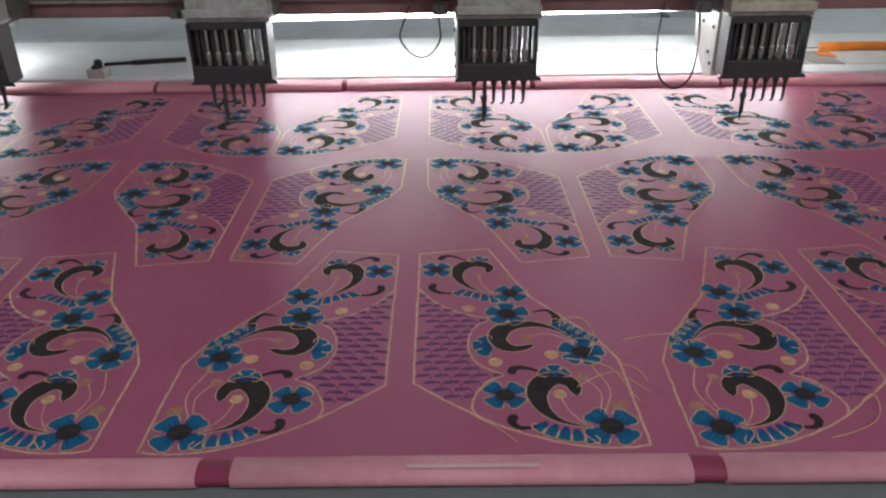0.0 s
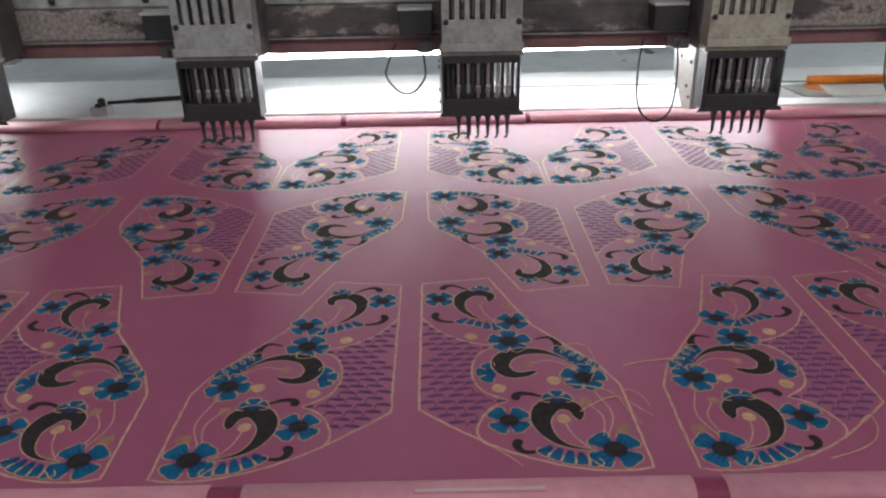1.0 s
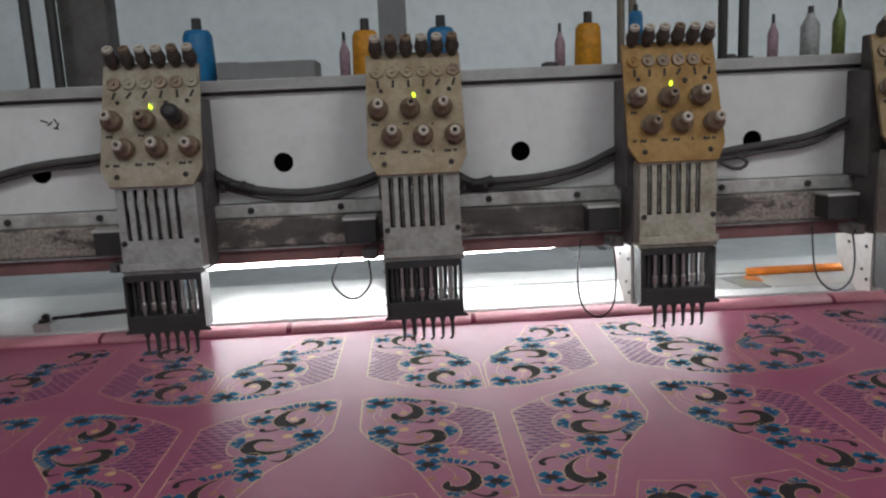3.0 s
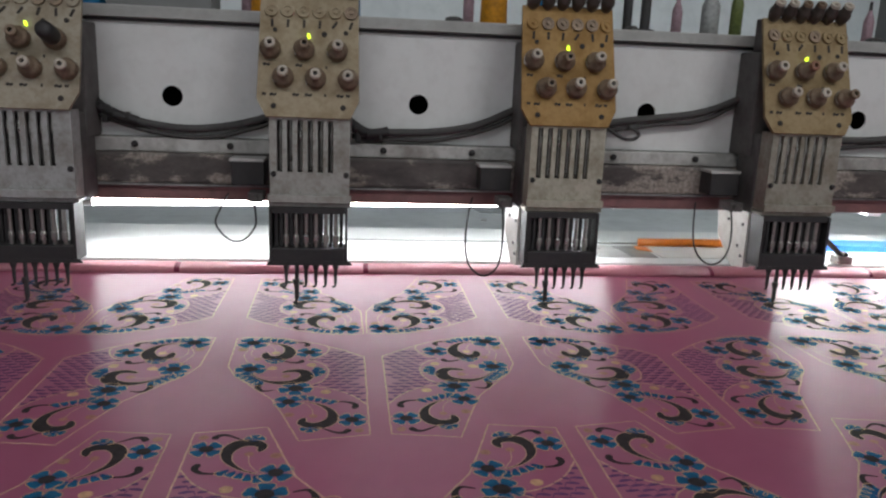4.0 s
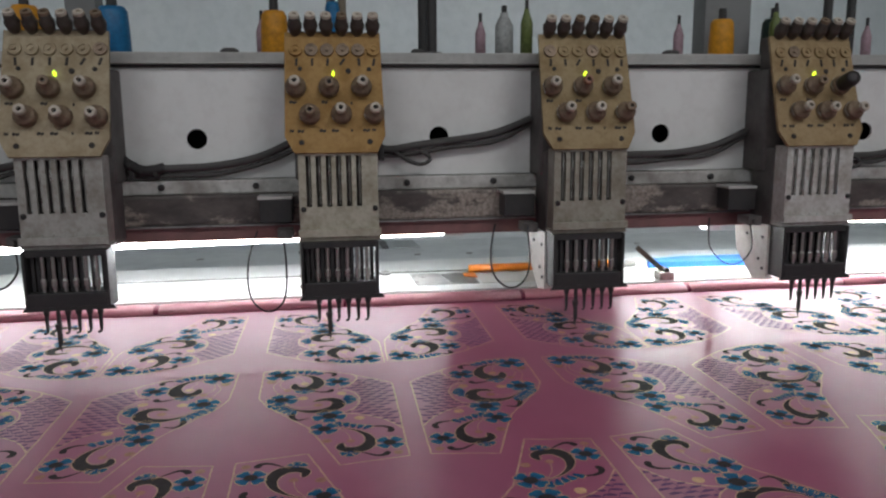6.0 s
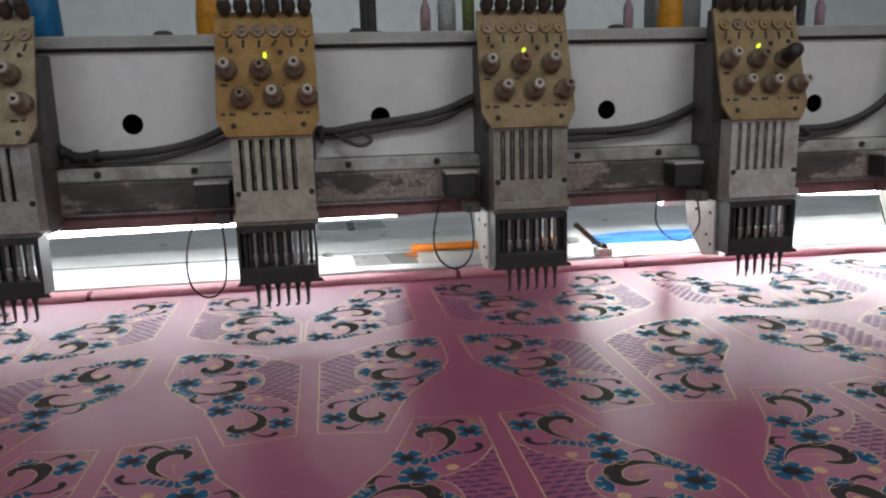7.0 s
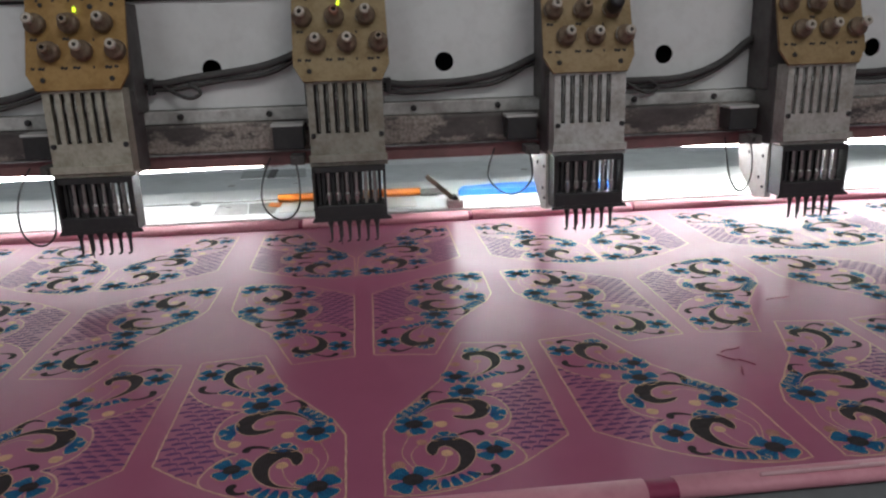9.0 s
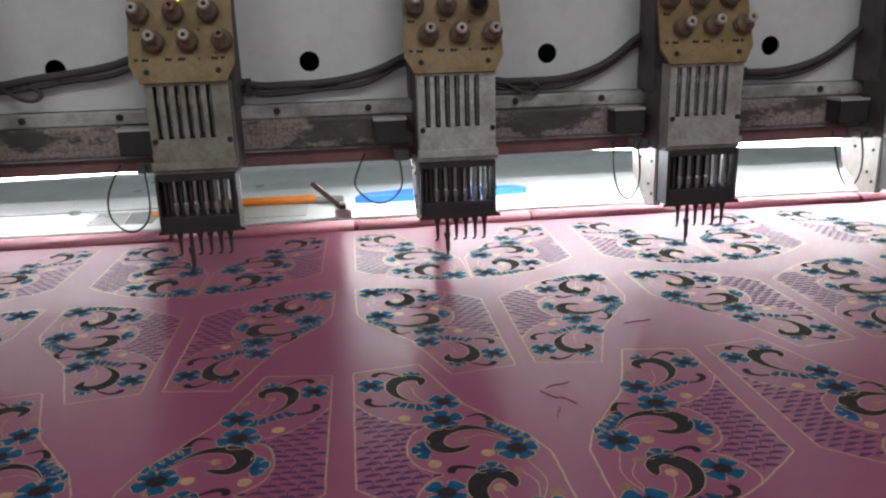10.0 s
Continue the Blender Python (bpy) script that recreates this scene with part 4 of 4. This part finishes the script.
def frame_fittings(fr):
    z = 0.008
    bm = bmesh.new()
    lathe(bm, [(0.009, -0.16), (0.009, 0.16)], pose(0.84, 0.412, z + 0.0095, 0, 90, 0), 14)
    orange = part("orange_tube", bm, ORANGE, fr, "bright orange plastic tube", smooth=True)
    bm = bmesh.new()
    lathe(bm, [(0.0075, -0.03), (0.0095, 0.0), (0.006, 0.03)], pose(1.03, 0.400, z + 0.0095, 0, 90, 0), 12)
    part("tube_end", bm, FOIL, orange)
    bm = bmesh.new()
    pts = [(1.085, 0.385), (1.30, 0.375), (1.46, 0.40), (1.44, 0.43), (1.20, 0.445), (1.10, 0.425)]
    prism(bm, pts, Matrix.Translation((0, 0, z + 0.014)), 0.0138)
    part("blue_sheet", bm, BLUE_PLASTIC, fr, "folded bright blue plastic sheet", bevel=0.003)
    bm = bmesh.new()
    prism(bm, [(0.690, 0.302), (0.985, 0.296), (0.985, 0.398), (0.692, 0.399)], Matrix.Translation((0, 0, z + 0.0012)), 0.001)
    part("paper_sheet", bm, PAPER, fr, "blank white paper sheet")
    for pts, mat in (([(0.553, 0.303), (0.626, 0.303), (0.612, 0.409), (0.549, 0.416)], FOIL_PALE), ([(0.628, 0.306), (0.682, 0.302), (0.684, 0.412), (0.616, 0.407)], FOIL)):
        bm = bmesh.new()
        prism(bm, pts, Matrix.Translation((0, 0, z + 0.0012)), 0.001)
        part("foil_sheet", bm, mat, fr, "creased grey foil sheet")
    bm = bmesh.new()
    prism(bm, [(0.662, 0.372), (0.688, 0.352), (0.690, 0.396), (0.664, 0.398)], Matrix.Translation((0, 0, z + 0.0032)), 0.0018)
    part("orange_offcut", bm, ORANGE, fr, "small orange plastic offcut")
    bm = bmesh.new()
    box(bm, -0.10, 0.688, 0.4365, 0.4400, z + 0.0002, z + 0.0022)
    part("seam", bm, FOIL, fr, "dark seam line along the white strip")
    bm = bmesh.new()
    bmesh.ops.create_icosphere(bm, subdivisions=2, radius=1.0, matrix=Matrix.Translation((0.496, 0.425, z + 0.003)) @ Matrix.Diagonal((0.013, 0.010, 0.0055, 1)))
    for v in bm.verts:
        v.co += Vector((math.sin(v.co.y * 900), math.sin(v.co.x * 700), 0)) * 0.002
    part("lint", bm, FOIL, fr, "grey lump of lint", smooth=True)
    for x, s in ((1.061, 1), (-0.74, -1)):
        bm = bmesh.new()
        box(bm, x - 0.016, x + 0.016, 0.236, 0.266, 0.0132, 0.030)
        cl = part("clamp", bm, STEEL if s > 0 else ALUMINIUM, fr, "small metal toggle clamp", bevel=0.002)
        bm = bmesh.new()
        if s > 0:
            box(bm, -0.005, 0.005, -0.003, 0.003, -0.006, 0.076)
            bmesh.ops.transform(bm, matrix=pose(x - 0.002, 0.25, 0.030, -8, -48, 0), verts=bm.verts)
        else:
            lathe(bm, [(0.0032, 0), (0.0032, 0.05), (0.0048, 0.052), (0.0048, 0.15)], pose(x + 0.014, 0.252, 0.036, 0, 88, 4), 10)
            lathe(bm, [(0.006, 0.030), (0.007, 0.036), (0.007, 0.043), (0.003, 0.046)], pose(x + 0.003, 0.25, 0), 12)
        part("lever", bm, POLE_BROWN if s > 0 else DARK_CASE, cl, bevel=0.001)
        bm = bmesh.new()
        lathe(bm, [(0.006, -0.012), (0.006, 0.012)], pose(x, 0.25, 0.033, 90, 0, 0), 10)
        part("pivot", bm, DARK_CASE, cl)


# ---------------------------------------------------------------- on top of the bridge
TOP = 1.3022


def cone(x, y, r, h, mat, tone, pin=0.02, thin=False):
    c = empty("thread_cone", (x, y, TOP))
    tagged(c, "%s sewing thread cone standing on the bridge" % tone, "thread cone", "cones on the bridge")
    bm = bmesh.new()
    if thin:
        prof = [(r, 0), (r, h * 0.7), (r * 0.75, h * 0.82), (r * 0.45, h * 0.92), (r * 0.42, h)]
    else:
        prof = [(r * 0.94, 0), (r, h * 0.04), (r * 0.96, h * 0.5), (r * 0.9, h * 0.9), (r * 0.72, h)]
    lathe(bm, prof, Matrix(), 20)
    part("wound_thread", bm, mat, c, smooth=True)
    bm = bmesh.new()
    lathe(bm, [(r * 0.34, h * 0.9), (r * 0.30, h + pin)], Matrix(), 10)
    part("spindle", bm, DARK_CASE, c)


def bridge_top():
    cone(0.307, 0.150, 0.0235, 0.072, CONE_ORANGE, "orange")
    cone(-0.074, 0.120, 0.0235, 0.072, CONE_ORANGE, "orange")
    cone(1.135, 0.194, 0.0235, 0.072, CONE_ORANGE, "orange")
    cone(1.93, 0.194, 0.0235, 0.072, CONE_ORANGE, "orange")
    cone(0.053, 0.135, 0.026, 0.074, CONE_BLUE, "deep blue")
    cone(-0.360, 0.160, 0.027, 0.088, CONE_BLUE, "deep blue")
    cone(-0.795, 0.190, 0.030, 0.120, CONE_BLUE, "deep blue")
    cone(0.405, 0.200, 0.014, 0.095, CONE_BLUE, "small bright blue", 0.012)
    for x in (-0.12, 0.278, 0.680, 1.075, 1.48):
        cone(x, 0.250, 0.0098, 0.070, CONE_PINK, "slim dusty pink", 0.016, True)
    for x in (0.738, 1.205):
        cone(x, 0.130, 0.0105, 0.078, CONE_GREEN, "slim olive green", 0.016, True)
    cone(1.245, 0.200, 0.024, 0.075, CONE_DARK, "dark green")
    cone(0.706, 0.165, 0.016, 0.076, CONE_WHITE, "grey-white", 0.012, True)
    for x, y in ((-0.645, 0.168), (-0.618, 0.205), (0.565, 0.203), (0.572, 0.132), (1.335, 0.170), (1.405, 0.200)):
        bm = bmesh.new()
        lathe(bm, [(0.017, 0), (0.017, 0.004), (0.0085, 0.006), (0.0085, 0.62)], Matrix.Translation((x, y, TOP)), 14)
        tagged(part("upright_rod", bm, DARK_CASE), "black upright rod of the thread rack on the bridge", "rod", "rods of the thread rack")
    for x in (0.402, 0.424):
        bm = bmesh.new()
        lathe(bm, [(0.013, 0), (0.013, 0.004), (0.0075, 0.006), (0.0075, 0.62)], Matrix.Translation((x, 0.285, TOP)), 12)
        tagged(part("upright_rod", bm, POLE_BROWN), "bronze-brown upright pole of the thread rack", "rod", "rods of the thread rack")
    for x0, x1, mat, tone in ((-0.055, -0.004, PILLAR, "grey"), (1.130, 1.226, PILLAR, "grey"), (-0.628, -0.542, BODY_GREY, "dark grey")):
        bm = bmesh.new()
        box(bm, x0, x1, 0.252, 0.305, TOP, TOP + 0.62)
        box(bm, x0 - 0.008, x1 + 0.008, 0.246, 0.312, TOP, TOP + 0.005)
        tagged(part("rack_post", bm, mat, bevel=0.003), "%s steel post of the thread rack on the bridge" % tone, "post", "posts of the thread rack")
    bm = bmesh.new()
    box(bm, -0.322, -0.160, 0.12, 0.21, TOP, TOP + 0.030)
    box(bm, -0.3235, -0.285, 0.1185, 0.2115, TOP + 0.004, TOP + 0.0315)
    tagged(part("control_box", bm, PILLAR, bevel=0.003), "flat dark grey control box lying on the bridge", "box")
    for x, w in ((0.235, 0.03), (0.545, 0.022), (1.0, 0.03)):
        bm = bmesh.new()
        lathe(bm, [(w * 0.5, 0), (w * 0.5, 0.006), (w * 0.3, 0.009)], Matrix.Translation((x, 0.12, TOP)), 10)
        tagged(part("rubber_stop", bm, RUBBER), "small black rubber stop on the bridge", "rubber stop")


def on_the_table():
    z = 0.8152
    for name, pts, h, mat, label, cat in (
            ("dark_strip", [(0.536, 1.000), (0.556, 1.000), (0.554, 1.140), (0.532, 1.140)], 0.004, DARK_CASE, "short flat black strip lying on the grey table", "strip"),
            ("steel_plate", [(0.455, 1.010), (0.534, 1.006), (0.530, 1.138), (0.448, 1.138)], 0.003, FOIL_TABLE, "thin grey steel plate lying on the table", "plate"),
            ("steel_plate", [(0.558, 1.000), (0.650, 0.995), (0.640, 1.138), (0.556, 1.138)], 0.003, FOIL_TABLE, "thin grey steel plate lying on the table", "plate")):
        bm = bmesh.new()
        prism(bm, pts, Matrix.Translation((0, 0, z + h)), h)
        tagged(part(name, bm, mat), label, cat)
    for x, y in ((0.447, 0.905), (0.628, 0.895), (0.775, 0.885), (1.30, 0.95), (0.03, 0.93)):
        bm = bmesh.new()
        prism(bm, [(x - 0.010, y - 0.006), (x + 0.006, y - 0.010), (x + 0.011, y + 0.004), (x - 0.003, y + 0.011)], Matrix.Translation((0, 0, z + 0.0015)), 0.0014)
        tagged(part("thread_scrap", bm, FOIL), "small dark scrap lying on the grey table", "scrap", "scraps on the table")


def motions():
    for ob in MOVING:
        if ob.name.startswith("embroidery_frame"):
            walk(ob, [(t, pose(x, y, CLOTH_Z)) for t, x, y in FRAME_ROWS])
        else:
            walk(ob, [(t, pose(NX[1], -0.030, 0.9215 - 0.026 * d)) for t, d in NEEDLE_ROWS])


room()
table()
bridge()
tube(-1.72, -0.94, TUBE)
tube(-0.43, 0.62, TUBE, 0.952, 0.966)
tube(1.01, 2.30, TUBE_NEW, 0.982, 0.9465, 1.207)
on_the_table()
for h in HEADS:
    sewing_head(h)
for h in range(-2, 5):
    cable(h)
bridge_top()
frame_fittings(hoop_frame())
motions()
